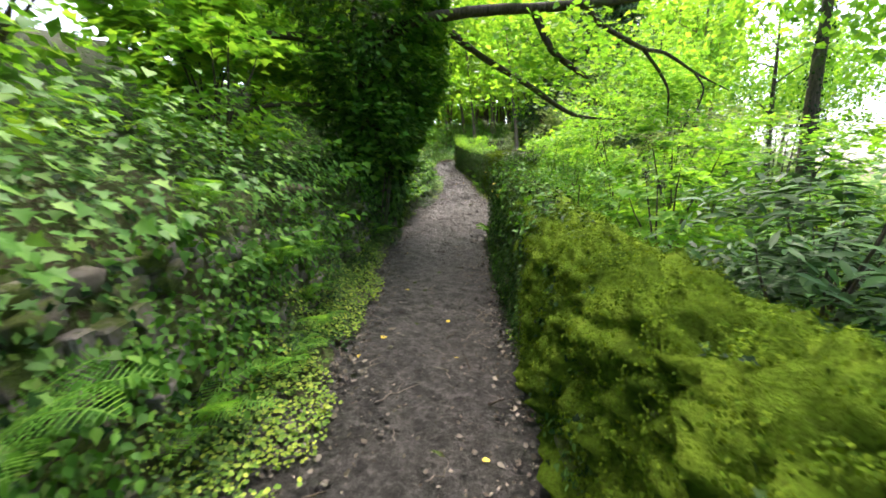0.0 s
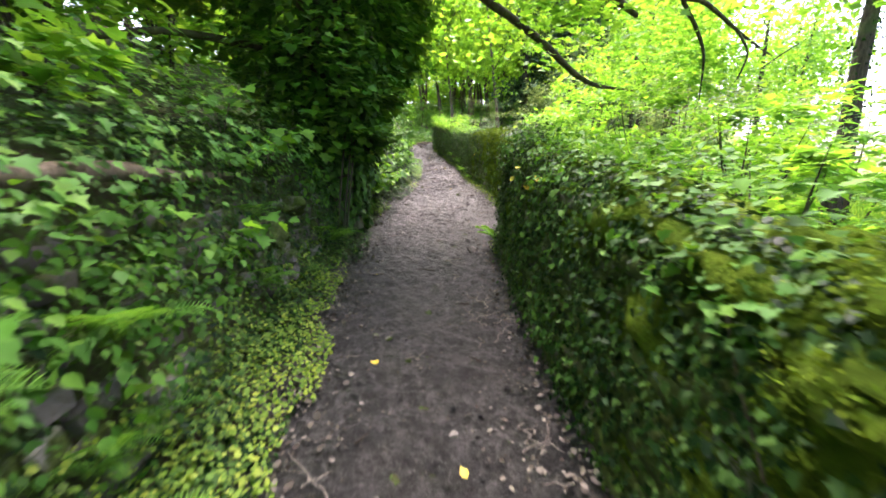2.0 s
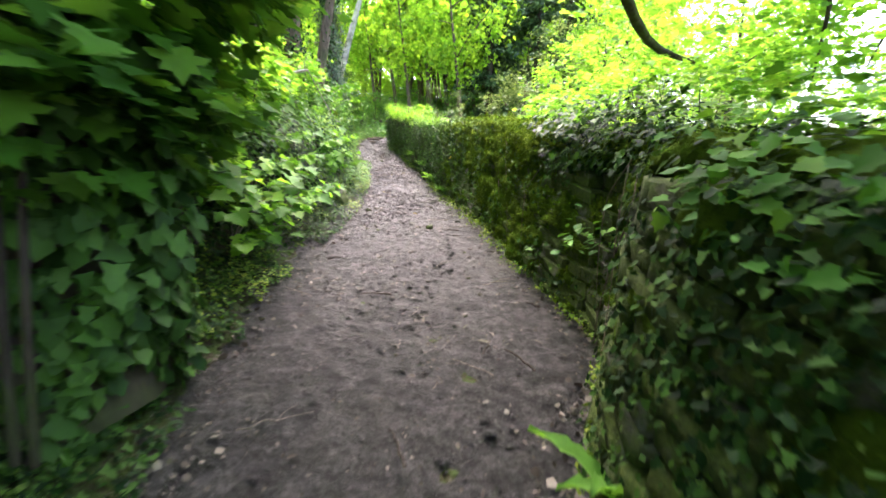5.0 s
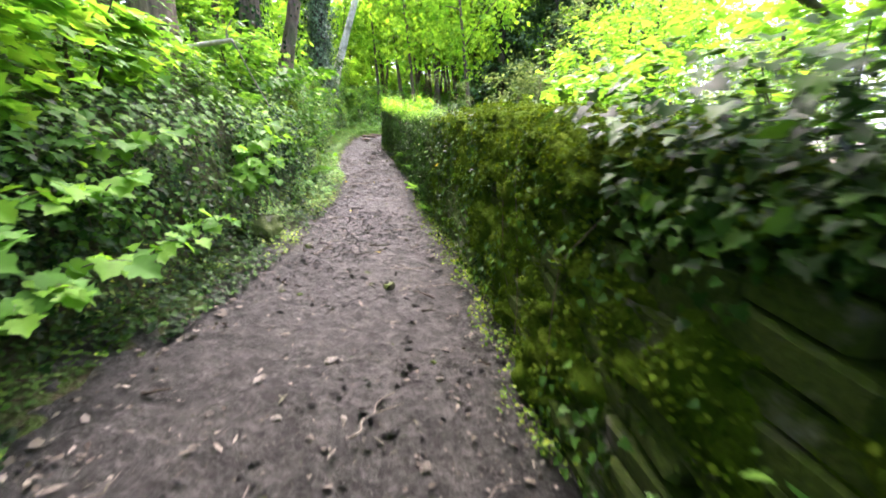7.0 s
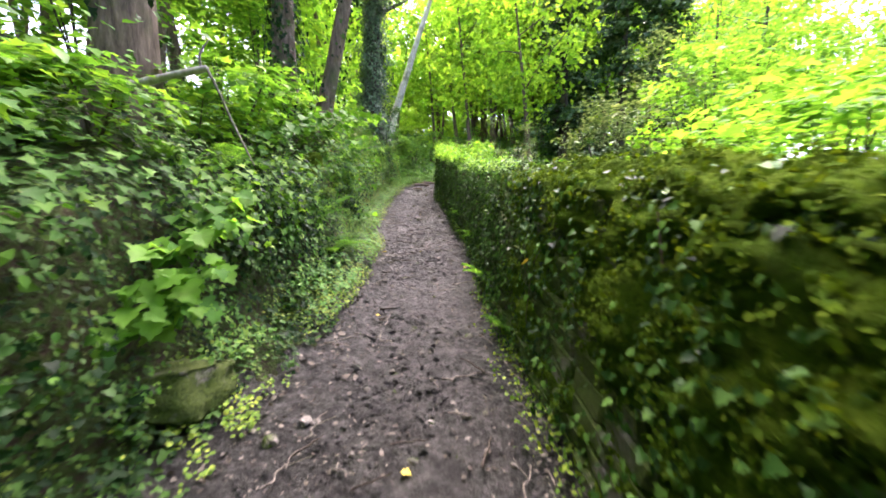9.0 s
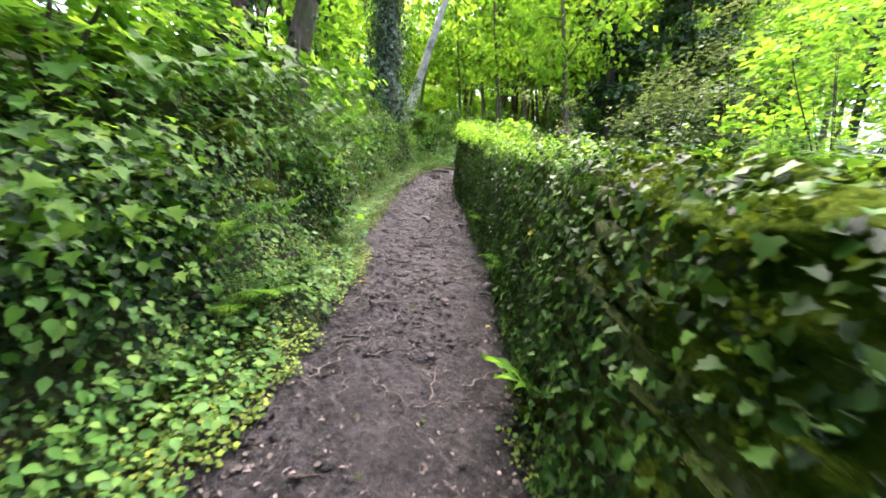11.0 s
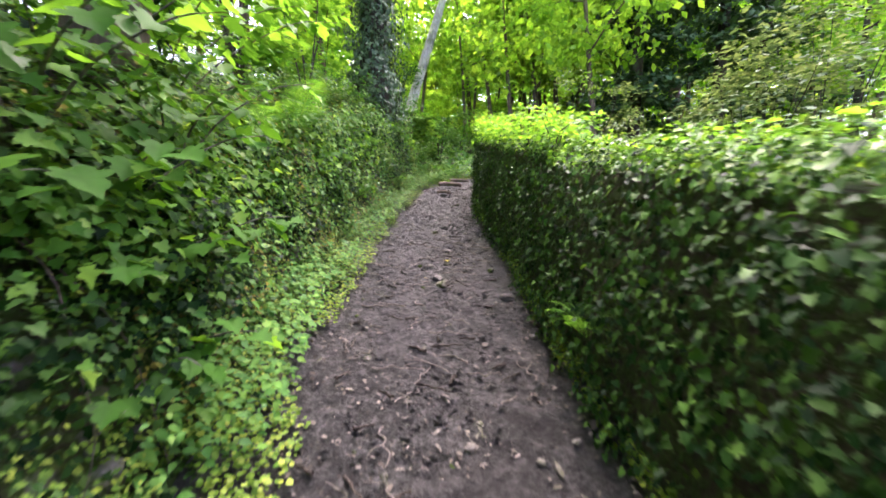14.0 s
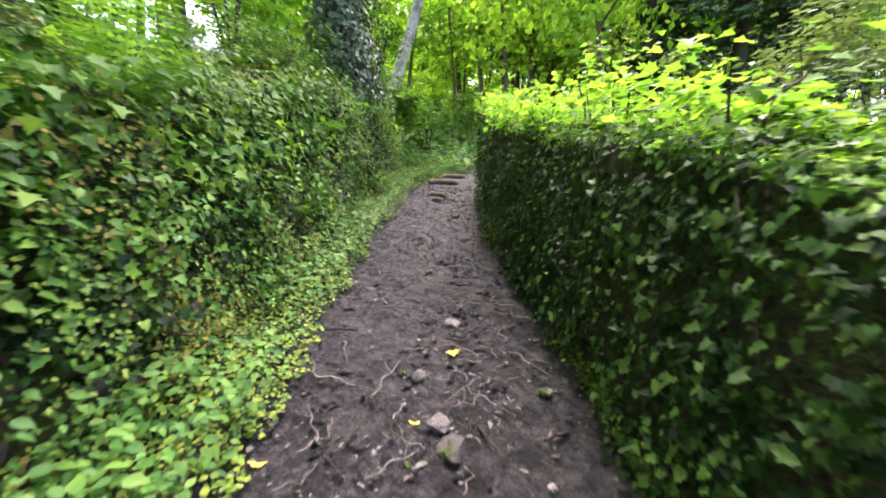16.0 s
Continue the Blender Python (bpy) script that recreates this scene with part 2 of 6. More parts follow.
def _smooth(ky, kx, span):
    k = np.ones(span) / span
    v = np.interp(_GY, ky, kx)
    return np.convolve(np.pad(v, span // 2, mode="edge"), k, "valid")[:len(_GY)]


_FZ, _LX, _RX = _smooth(FLOOR_Y, FLOOR_Z, 31), _smooth(LEFT_Y, LEFT_X, 15), _smooth(RIGHT_Y, RIGHT_X, 11)


def floor_z(y):
    return np.interp(y, _GY, _FZ)


def left_x(y):
    return np.interp(y, _GY, _LX)


def right_x(y):
    return np.interp(y, _GY, _RX)


def wobble(x, y, f, seed=0.0):
    """A cheap smooth field between about -1 and 1."""
    return (np.sin(x * f * 1.7 + 1.3 * np.sin(y * f * 1.1 + seed) + seed) * 0.5 + np.sin(y * f * 2.3 + 1.9 * np.sin(x * f * 0.9 + seed * 2) + 1.7) * 0.3
            + np.sin((x + y) * f * 4.1 + seed * 3) * 0.2)


def bank_height(y):
    return np.interp(y, [-6, 0, 6, 8, 10, 12, 15, 18, 22, 26, 30], [1.15, 1.2, 1.15, 1.1, 1.05, 1.1, 1.25, 1.4, 1.55, 1.2, 0.3])


def ground_z(x, y):
    """Height of the ground anywhere: lane, left bank, lower field on the right, wooded hill ahead."""
    x, y = np.asarray(x, float), np.asarray(y, float)
    base = floor_z(y)
    u = np.where(y < 25, left_x(y), np.minimum(left_x(y), np.interp(y, [25, 28], [-0.2, -0.9]))) - x
    wob = wobble(x, y, 1.3) * 0.12
    verge = np.interp(u, [0, 0.55], [0, 0.16])
    face = np.interp(u, [0.5, 0.9], [0, 1]) ** 1.2 * bank_height(y)
    top = np.clip(u - 0.9, 0, 30) * np.interp(y, [24, 36], [0.3, 0.12])
    top = top + wobble(x * 2.5, y * 2.2, 1.6, 3.0) * 0.09 * np.clip((u - 0.45) / 0.3, 0, 1)
    left = verge + face + top + wob * np.clip(u / 0.6, 0, 1)
    r = x - right_x(y)
    drop = -0.35 * np.interp(r, [0.1, 0.6], [0, 1]) - np.clip(r - 0.6, 0, 60) * 0.1 + wob * np.clip(r - 0.5, 0, 1)
    # on the right the hill ahead starts later and is lower
    drop = drop - np.clip(r - 1, 0, 30) / 30 * np.clip(base - 2, 0, 12) * 0.55
    return base + np.where(u > 0, left, np.where(r > 0, drop, 0))


WALL_END = 28.5


def wall_top(y):
    """Height of the wall's top above the lane."""
    return np.interp(y, [-6, 0.7, 1.4, 2.5, 4, 6.3, 7.5, 8.8, 9.6, 11, 13.3, 16, 17.5, 18.3, 21, 24, 30], [0.86, 0.89, 0.94, 1.03, 1.2, 1.36, 1.33, 1.27, 1.3, 1.4, 1.37, 1.35, 1.28, 1.3, 1.32, 1.36, 1.33]) + wobble(y, y, 2.0) * 0.035


def wall_point(y, s, out=0.0):
    """A point of the wall's skin: s 0..1 up the face, 1..2 over the top, 2..3 down the back; out metres proud of it."""
    y, s = np.asarray(y, float), np.asarray(s, float)
    h, thick = wall_top(y), 0.45
    base = right_x(y)
    dx = (right_x(y + 0.05) - right_x(y - 0.05)) / 0.1
    nx, ny = 1 / np.sqrt(1 + dx * dx), -dx / np.sqrt(1 + dx * dx)    # into the wall
    a = np.clip(s, 0, 1)
    b = np.clip(s - 1, 0, 1)
    c = np.clip(s - 2, 0, 1)
    depth = 0.03 + 0.13 * a + b * thick
    z = a * h + np.sin(b * math.pi) * 0.07 - c * (h + 0.35)
    od = np.where(s < 1, -1.0, np.where(s < 2, -np.cos(b * math.pi), 1.0))
    oz = np.where(s < 1, 0.15, np.where(s < 2, np.sin(b * math.pi), 0.0))
    depth = depth + od * out
    z = z + oz * out
    return np.stack([base + nx * depth, y + ny * depth, floor_z(y) + z], -1), np.stack([nx * od, ny * od, oz + 0 * y], -1)


def patchy(x, y, f, seed):
    return wobble(x, y, f, seed) + 0.5 * wobble(y, x, f * 2.7, seed + 4)


# ---------------------------------------------------------------- mesh tools
def raw_mesh(name, verts, tris, smooth=False):
    """A mesh from arrays of corners and triangles (or quads)."""
    me = bpy.data.meshes.new(name)
    verts, tris = np.ascontiguousarray(verts, np.float32), np.ascontiguousarray(tris, np.int32)
    n, k = tris.shape
    me.vertices.add(len(verts))
    me.vertices.foreach_set("co", verts.ravel())
    me.loops.add(n * k)
    me.loops.foreach_set("vertex_index", tris.ravel())
    me.polygons.add(n)
    me.polygons.foreach_set("loop_start", np.arange(0, n * k, k, dtype=np.int32))
    me.polygons.foreach_set("loop_total", np.full(n, k, np.int32))
    me.update(calc_edges=True)
    if smooth:
        me.polygons.foreach_set("use_smooth", np.ones(n, bool))
    return me


def part(name, me, material, parent=None, label=""):
    """Links a mesh as one object, under a thing if given."""
    if material is not None and not me.materials:
        me.materials.append(material)
    ob = new(name, me)
    if parent is not None:
        ob.parent = parent
    if label:
        ob["label"] = label
    return ob


def grid_faces(nu, nv):
    i = np.arange(nu - 1)[:, None] * nv + np.arange(nv - 1)[None, :]
    i = i.ravel()
    return np.stack([i, i + nv, i + nv + 1, i + 1], -1)


def fan(outline, centre, fold=0.12):
    """A leaf blade: an outline fanned round a centre, folded a little along its midrib."""
    o = np.array(outline, float)
    v = np.zeros((len(o) + 1, 3))
    v[1:, :2] = o
    v[0, :2] = centre
    v[1:, 2] = np.abs(o[:, 0]) * fold - (o[:, 1] ** 2) * 0.12
    n = len(o)
    f = np.array([(0, 1 + i, 1 + (i + 1) % n) for i in range(n)])
    return v, f


def mirrored(half):
    """An outline from its right half (from base to tip)."""
    return half + [(-x, y) for x, y in reversed(half) if x > 1e-6]


IVY_LEAF = fan(mirrored([(0, 0), (0.44, -0.06), (0.27, 0.34), (0.33, 0.58), (0, 1.0)]), (0, 0.28), 0.25)
SYCAMORE_LEAF = fan(mirrored([(0, 0), (0.2, -0.12), (0.36, -0.05), (0.47, 0.07), (0.42, 0.19), (0.6, 0.25), (0.72, 0.4), (0.55, 0.46), (0.36, 0.49), (0.42, 0.65), (0.34, 0.78), (0.17, 0.84), (0, 1.08)]), (0, 0.25), 0.3)
MAPLE_LEAF = fan(mirrored([(0, 0), (0.22, -0.1), (0.4, 0.02), (0.36, 0.2), (0.68, 0.3), (0.56, 0.5), (0.36, 0.5), (0.42, 0.78), (0.2, 0.74), (0, 1.08)]), (0, 0.25), 0.22)
IVY_FINE = fan(mirrored([(0, 0), (0.3, -0.12), (0.48, 0.12), (0.3, 0.36), (0.34, 0.6), (0.14, 0.68), (0, 1.0)]), (0, 0.28), 0.25)
LOBED_LEAF = fan(mirrored([(0, 0), (0.42, 0.0), (0.3, 0.2), (0.66, 0.34), (0.28, 0.52), (0, 1.05)]), (0, 0.25), 0.22)
OVATE_LEAF = fan(mirrored([(0, 0), (0.26, 0.2), (0.3, 0.48), (0, 1.0)]), (0, 0.4), 0.3)
ROUND_LEAF = fan(mirrored([(0, 0), (0.4, 0.05), (0.5, 0.45), (0.28, 0.85), (0, 0.9)]), (0, 0.42), 0.2)
LONG_LEAF = fan(mirrored([(0, 0), (0.12, 0.3), (0.1, 0.7), (0, 1.0)]), (0, 0.5), 0.3)
DIAMOND = (np.array([(0, 0, 0), (0.32, 0.45, 0.08), (0, 1, 0), (-0.32, 0.45, 0.08)], float), np.array([(0, 1, 2), (0, 2, 3)]))
BLADE = (np.array([(-0.07, 0, 0), (0.07, 0, 0), (0, 1, 0.0)], float), np.array([(0, 1, 2)]))
TUFT = (np.array([(-0.5, 0, 0), (0.5, 0.1, 0.1), (0.1, 1.0, 0.25), (-0.55, 0.6, -0.15), (0.7, 0.65, 0.2)], float), np.array([(0, 1, 2), (0, 2, 3), (1, 4, 2)]))


def unit(v):
    return v / np.maximum(np.linalg.norm(v, axis=-1, keepdims=True), 1e-9)


def leaf_mesh(name, spots, normals, size, template, spread=0.4, lay=None):
    """One mesh of many leaves at spots, facing about along normals. lay: the way the tips point (random if None)."""
    tv, tf = template
    n = len(spots)
    nor = unit(np.asarray(normals, float) + rng.normal(0, spread, (n, 3)))
    way = rng.normal(0, 1, (n, 3)) if lay is None else np.broadcast_to(lay, (n, 3)) + rng.normal(0, 0.45, (n, 3))
    yy = unit(way - nor * (way * nor).sum(1, keepdims=True))
    xx = np.cross(yy, nor)
    s = np.broadcast_to(np.asarray(size, float), (n,)) * rng.uniform(0.6, 1.25, n)
    t = tv[None] * s[:, None, None]
    v = spots[:, None] + t[..., :1] * xx[:, None] + t[..., 1:2] * yy[:, None] + t[..., 2:] * nor[:, None]
    f = tf[None] + (np.arange(n) * len(tv))[:, None, None]
    return raw_mesh(name, v.reshape(-1, 3), f.reshape(-1, tf.shape[1]))


def tube_mesh(name, points, radii, sides=8, rough=0.0):
    """A tapering limb through points."""
    p = np.array(points, float)
    # rounder course between the points
    t = np.arange(len(p))
    fine = np.linspace(0, len(p) - 1, (len(p) - 1) * 4 + 1)
    q = np.stack([np.interp(fine, t, p[:, k]) for k in range(3)], -1)
    for _ in range(2):
        q[1:-1] = (q[:-2] + 2 * q[1:-1] + q[2:]) / 4
    r = np.interp(fine, t, radii)
    d = unit(np.gradient(q, axis=0))
    ref = np.where(np.abs(d[:, 2:3]) > 0.8, [[1.0, 0.1, 0]], [[0, 0, 1.0]])
    a = unit(np.cross(d, ref))
    b = np.cross(d, a)
    ang = np.linspace(0, 2 * math.pi, sides, endpoint=False)
    rr = r[:, None] * (1 + rough * rng.normal(0, 1, (len(q), sides)))
    v = q[:, None] + rr[..., None] * (np.cos(ang)[None, :, None] * a[:, None] + np.sin(ang)[None, :, None] * b[:, None])
    m = len(q)
    i, j = np.meshgrid(np.arange(m - 1), np.arange(sides), indexing="ij")
    f = np.stack([i * sides + j, i * sides + (j + 1) % sides, (i + 1) * sides + (j + 1) % sides, (i + 1) * sides + j], -1).reshape(-1, 4)
    tip = np.array([[m * sides - sides + k for k in (0, 1, 2, 3)]])
    vv = np.vstack([v.reshape(-1, 3), q[-1:] + d[-1:] * r[-1]])
    cap = np.array([(m * sides - sides + k, m * sides - sides + (k + 1) % sides, m * sides, m * sides) for k in range(sides)])
    tri = np.vstack([f[:, [0, 1, 2]], f[:, [0, 2, 3]], cap[:, :3]])
    return raw_mesh(name, vv, tri, True)


def rock_mesh(name, seed, box=True, fine=2):
    """A rough block about one unit across, corners worn off."""
    bm = bmesh.new()
    if box:
        bmesh.ops.create_cube(bm, size=1.0)
        bmesh.ops.bevel(bm, geom=bm.edges[:], offset=0.08, segments=1, affect='EDGES')
    else:
        bmesh.ops.create_icosphere(bm, subdivisions=fine, radius=0.5)
    for v in bm.verts:
        v.co += noise.noise_vector(v.co * 2.1 + Vector((seed * 7.3, 0, 0))) * (0.14 if box else 0.24)
        if fine > 2:
            v.co += noise.noise_vector(v.co * 6.5 + Vector((0, seed * 3.1, 0))) * 0.07 + noise.noise_vector(v.co * 17 + Vector((0, 0, seed))) * 0.03
    me = bpy.data.meshes.new(name)
    bmesh.ops.triangulate(bm, faces=bm.faces[:])
    bm.to_mesh(me)
    bm.free()
    return me


def mesh_arrays(me):
    v = np.zeros(len(me.vertices) * 3, np.float32)
    me.vertices.foreach_get("co", v)
    f = np.zeros(len(me.polygons) * 3, np.int32)
    me.polygons.foreach_get("vertices", f)
    return v.reshape(-1, 3), f.reshape(-1, 3)


# ---------------------------------------------------------------- ground
def build_ground():
    off = np.concatenate([-np.geomspace(400, 1.6, 34), np.arange(-1.5, 0, 0.1)])
    mid = np.linspace(0, 1, 9)
    offr = np.concatenate([np.arange(0.1, 1.2, 0.12), np.geomspace(1.4, 400, 36)])
    ys = np.concatenate([-np.geomspace(300, 6.2, 16), np.arange(-6, 34, 0.16), np.geomspace(34.5, 900, 44)])
    rows = []
    for y in ys:
        l, r = left_x(np.clip(y, -6, 34)), right_x(np.clip(y, -6, 34))
        rows.append(np.concatenate([l + off, l + (r - l) * mid, r + offr]))
    xs = np.array(rows)
    yy = np.repeat(ys[:, None], xs.shape[1], 1)
    z = ground_z(xs, yy)
    z = np.clip(z, -8, 40) + wobble(xs, yy, 0.22, 2.0) * np.clip(np.abs(xs) - 6, 0, 20) * 0.04
    z[:, len(off):len(off) + len(mid)] -= 0.03
    v = np.stack([xs, yy, z], -1).reshape(-1, 3)
    me = raw_mesh("ground", v, grid_faces(*xs.shape)[:, ::-1], True)
    ob = part("ground", me, GROUND)
    tagged(ob, "dark leafy woodland soil with patches of moss", "ground", kind="structure")


def path_z(x, y):
    n = wobble(x * 2.2, y * 2.2, 2.3) * 0.012 + wobble(x * 5.1, y * 4.7, 3.1, 1.0) * 0.007
    l, r = left_x(y), right_x(y)
    k = (x - l) / (r - l)
    return floor_z(y) + n - 0.035 * np.sin(np.clip(k, 0, 1) * math.pi) + 0.02


def build_path():
    ys = np.concatenate([np.arange(-5, 24, 0.035), np.arange(24, 34, 0.15)])
    k = np.linspace(-0.3, 1.06, 52)
    l, r = left_x(ys), right_x(ys)
    xs = l[:, None] + (r - l)[:, None] * k[None]
    yy = np.repeat(ys[:, None], len(k), 1)
    xs = xs + wobble(xs, yy, 3.0, 4.0) * 0.03 * ((k < 0.05) | (k > 0.95))
    z = path_z(xs, yy)
    z = z + np.clip(-k - 0.02, 0, 1)[None] * 0.3 - np.where(k < -0.26, 0.12, 0.0)[None]
    fine = np.array([noise.noise(Vector((a * 9, b * 9, 0))) for a, b in zip(xs.ravel(), yy.ravel())]).reshape(xs.shape)
    clod = np.array([abs(noise.noise(Vector((a * 17, b * 15, 4)))) for a, b in zip(xs.ravel(), yy.ravel())]).reshape(xs.shape)
    rough = np.clip(0.5 + wobble(xs, yy, 1.4, 2.0) - np.abs(k - 0.42)[None] * 1.1, 0.12, 1) * np.interp(yy, [0, 6, 9, 14], [0.5, 0.5, 1, 1.15])
    z = z + fine * 0.022 + clod * 0.065 * rough
    me = raw_mesh("path", np.stack([xs, yy, z], -1).reshape(-1, 3), grid_faces(*xs.shape)[:, ::-1], True)
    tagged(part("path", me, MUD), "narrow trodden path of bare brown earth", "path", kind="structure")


build_ground()
build_path()


# ---------------------------------------------------------------- dry stone wall on the right
wall = None


def build_wall():
    global wall
    ys = np.arange(-5, WALL_END, 0.2)
    ss = np.concatenate([np.linspace(0, 1, 8), np.linspace(1.12, 2, 7), np.linspace(2.3, 3, 3)])
    Y, S = np.meshgrid(ys, ss, indexing="ij")
    p, _ = wall_point(Y, S, -0.05)
    me = raw_mesh("wall_core", p.reshape(-1, 3), grid_faces(*Y.shape)[:, ::-1], True)
    wall = part("wall_east", me, SOIL)
    tagged(wall, "old dry stone wall grown over with moss and ivy", "wall", kind="structure")
    # moss that bulges over the stones in patches
    ys = np.arange(-5, WALL_END, 0.042)
    ss = np.concatenate([np.linspace(0.02, 1, 36), np.linspace(1.03, 2, 20), np.linspace(2.1, 2.5, 5)])
    Y, S = np.meshgrid(ys, ss, indexing="ij")
    up = np.clip(S, 0, 1)
    field = np.array([noise.fractal(Vector((a * 2.2, b * 3.0, 3.0)), 1.0, 2.0, 4) for a, b in zip(Y.ravel(), S.ravel() * 1.4)]).reshape(Y.shape)
    lump = np.array([abs(noise.noise(Vector((a * 5.5, b * 8.0, 9.0)))) for a, b in zip(Y.ravel(), S.ravel() * 1.4)]).reshape(Y.shape)
    cover = field + np.interp(up, [0, 0.45, 1], [-0.25, 0.06, 0.32]) + np.interp(Y, [0, 2.3, 3.3, 5, 7.3, 8.4, 9.2, 11.0, 12.6, 16.0, 30], [0.34, 0.24, -0.3, -0.42, -0.5, -0.25, 0.2, 0.2, -0.12, -0.3, -0.36]) + np.where(S > 1, 0.12, 0)
    big = np.array([abs(noise.noise(Vector((a * 2.6, b * 3.4, 19.0)))) for a, b in zip(Y.ravel(), S.ravel() * 1.2)]).reshape(Y.shape)
    out = np.clip(cover, -0.4, 0.5) * 0.14 + (0.5 - lump) * np.interp(Y, [2.3, 3.3, 8, 9], [0.11, 0.06, 0.06, 0.08]) + (0.35 - big) * np.where(S > 0.8, 0.14, 0.1) * np.interp(Y, [2, 4.5], [1, 0.4])
    cush = np.array([noise.noise(Vector((a * 6.0, b * 8.5, 31.0))) for a, b in zip(Y.ravel(), S.ravel() * 1.3)]).reshape(Y.shape)
    out = out + (0.16 * np.abs(cush) ** 0.6 - 0.06) * np.interp(Y, [2.2, 3.4, 7.5, 8.6, 11.5, 13.5], [1.0, 0, 0, 0.7, 0.7, 0.2])
    out = out - np.interp(Y, [12.8, 14.6], [0, 0.17])
    p, _ = wall_point(Y, S, out)
    me = raw_mesh("moss", p.reshape(-1, 3), grid_faces(*Y.shape)[:, ::-1], True)
    moss = part("moss", me, MOSS)
    tagged(moss, "thick yellow-green cushion moss over the stone wall", "moss", kind="stuff")
    # fuzz of shoots on the moss
    n = 190000
    fy, fs = -0.5 + 24.5 * rng.uniform(0, 1, n) ** 1.15, rng.uniform(0.1, 1.8, n)
    iy, is_ = np.clip(((fy + 5) / 0.042).astype(int), 0, len(ys) - 1), np.clip(np.searchsorted(ss, fs), 0, len(ss) - 1)
    keep = (out[iy, is_] > 0.0) & (rng.uniform(0, 1, n) < np.interp(fy, [0, 13, 24], [1, 0.6, 0.3]))
    iy, is_ = iy[keep], is_[keep]
    q, nor = wall_point(ys[iy], ss[is_], out[iy, is_] - 0.004)
    q = q + rng.normal(0, 0.012, q.shape)
    me = leaf_mesh("moss_shoots", q, np.cross(nor, rng.normal(0, 1, nor.shape)), 0.019, BLADE, 0.3, nor * 1.0 + [0, 0, 0.15])
    tagged(part("moss_shoots", me, MOSS_BLADE), "fine bright moss shoots on the stone wall", "moss", kind="stuff")
    # small cushions that make the moss crumbly
    n = 100000
    fy = np.where(rng.uniform(0, 1, n) < 0.42, rng.uniform(-0.5, 3.2, n), rng.uniform(7.6, 14.5, n))
    fs = rng.uniform(0.08, 1.7, n)
    iy, is_ = np.clip(((fy + 5) / 0.042).astype(int), 0, len(ys) - 1), np.clip(np.searchsorted(ss, fs), 0, len(ss) - 1)
    grain = patchy(fy * 5.0, fs * 6.0, 2.0, 3.0)
    keep = (out[iy, is_] > -0.03) & (grain > -0.1) & (rng.uniform(0, 1, n) < np.interp(fy, [11, 14.5], [1, 0.3]))
    fy, iy, is_, grain = fy[keep], iy[keep], is_[keep], grain[keep]
    q, nor = wall_point(fy, ss[is_], out[iy, is_] + 0.005 + 0.02 * np.clip(grain, 0, 1))
    q = q + rng.normal(0, 0.014, q.shape)
    me = leaf_mesh("moss_cushions", q, nor + [0, 0, 0.3], np.interp(fy, [3, 8], [0.011, 0.018]), TUFT, 0.6)
    tagged(part("moss_cushions", me, MOSS_BLADE), "crumbly little cushions of olive moss on the wall", "moss", kind="stuff")


build_wall()


# ---------------------------------------------------------------- ivy and herbs that cover wall and banks
PENTA = fan(mirrored([(0, 0), (0.45, 0.25), (0.3, 0.8)]), (0, 0.45), 0.3)


def wall_ivy():
    """Ivy hanging over the wall, thin over the mossy stretch at the start, thick further on."""
    for name, n, size, mat, low, high, label, lift in (
            ("ivy", 84000, 0.036, IVY, 0.0, 2.0, "dark glossy ivy hanging over the stone wall", 0.05),
            ("ivy", 24000, 0.036, IVY_YOUNG, 1.0, 1.9, "bright young ivy leaves along the wall top", 0.09)):
        y = rng.uniform(-1, WALL_END - 0.5, n)
        s = low + (high - low) * rng.uniform(0, 1, n) ** 0.8
        dens = np.interp(y, [-1, 2.0, 2.7, 3.5, 4.2, 6.7, 7.3, 8.8, 10.5, 12, 14, 16, 30], [0.3, 0.5, 0.85, 0.98, 0.98, 0.95, 0.3, 0.16, 0.2, 0.5, 0.95, 1.0, 1.15])
        if mat is IVY_YOUNG:
            dens = np.interp(y, [0, 2.5, 4, 8.5, 10, 13, 15, 17, 30], [0.02, 0.05, 0.25, 0.08, 0.2, 0.4, 0.8, 1.0, 1.0])
        keep = (patchy(y, s * 1.4, 2.1, 1.0) * 0.5 + 0.62 > 1.15 - dens) & (rng.uniform(0, 1, n) < 0.3 + dens * 0.7)
        if mat is IVY:
            keep &= (patchy(y, s * 1.4, 4.3, 5.0) > -0.45) & ((s < 0.93) | (y < 12.5) | (rng.uniform(0, 1, n) < 0.3))
        y, s = y[keep], s[keep]
        hang = np.clip(patchy(y, s * 1.4, 3.1, 12.0) + 0.2, 0, 1.2) * np.interp(y, [11, 14], [0.3, 1]) * np.interp(s, [0, 0.5, 0.95, 1.1], [0.1, 1, 1, 0.25]) * 0.1
        rise = 1.0 if mat is IVY else np.interp(s, [1.0, 1.35], [0.25, 1.0])
        q, nor = wall_point(y, s, 0.04 + hang + rise * rng.uniform(0, 1, len(y)) ** 2 * (lift + 0.05 * np.clip(dens[keep], 0, 1)))
        me = leaf_mesh(name, q, nor + [0, 0, 0.75], size * np.interp(y, [9, 13], [1.0, 1.05]), IVY_LEAF, 0.45, np.array([0, 0, -1.0]))
        tagged(part(name, me, mat), label, "ivy", kind="stuff")


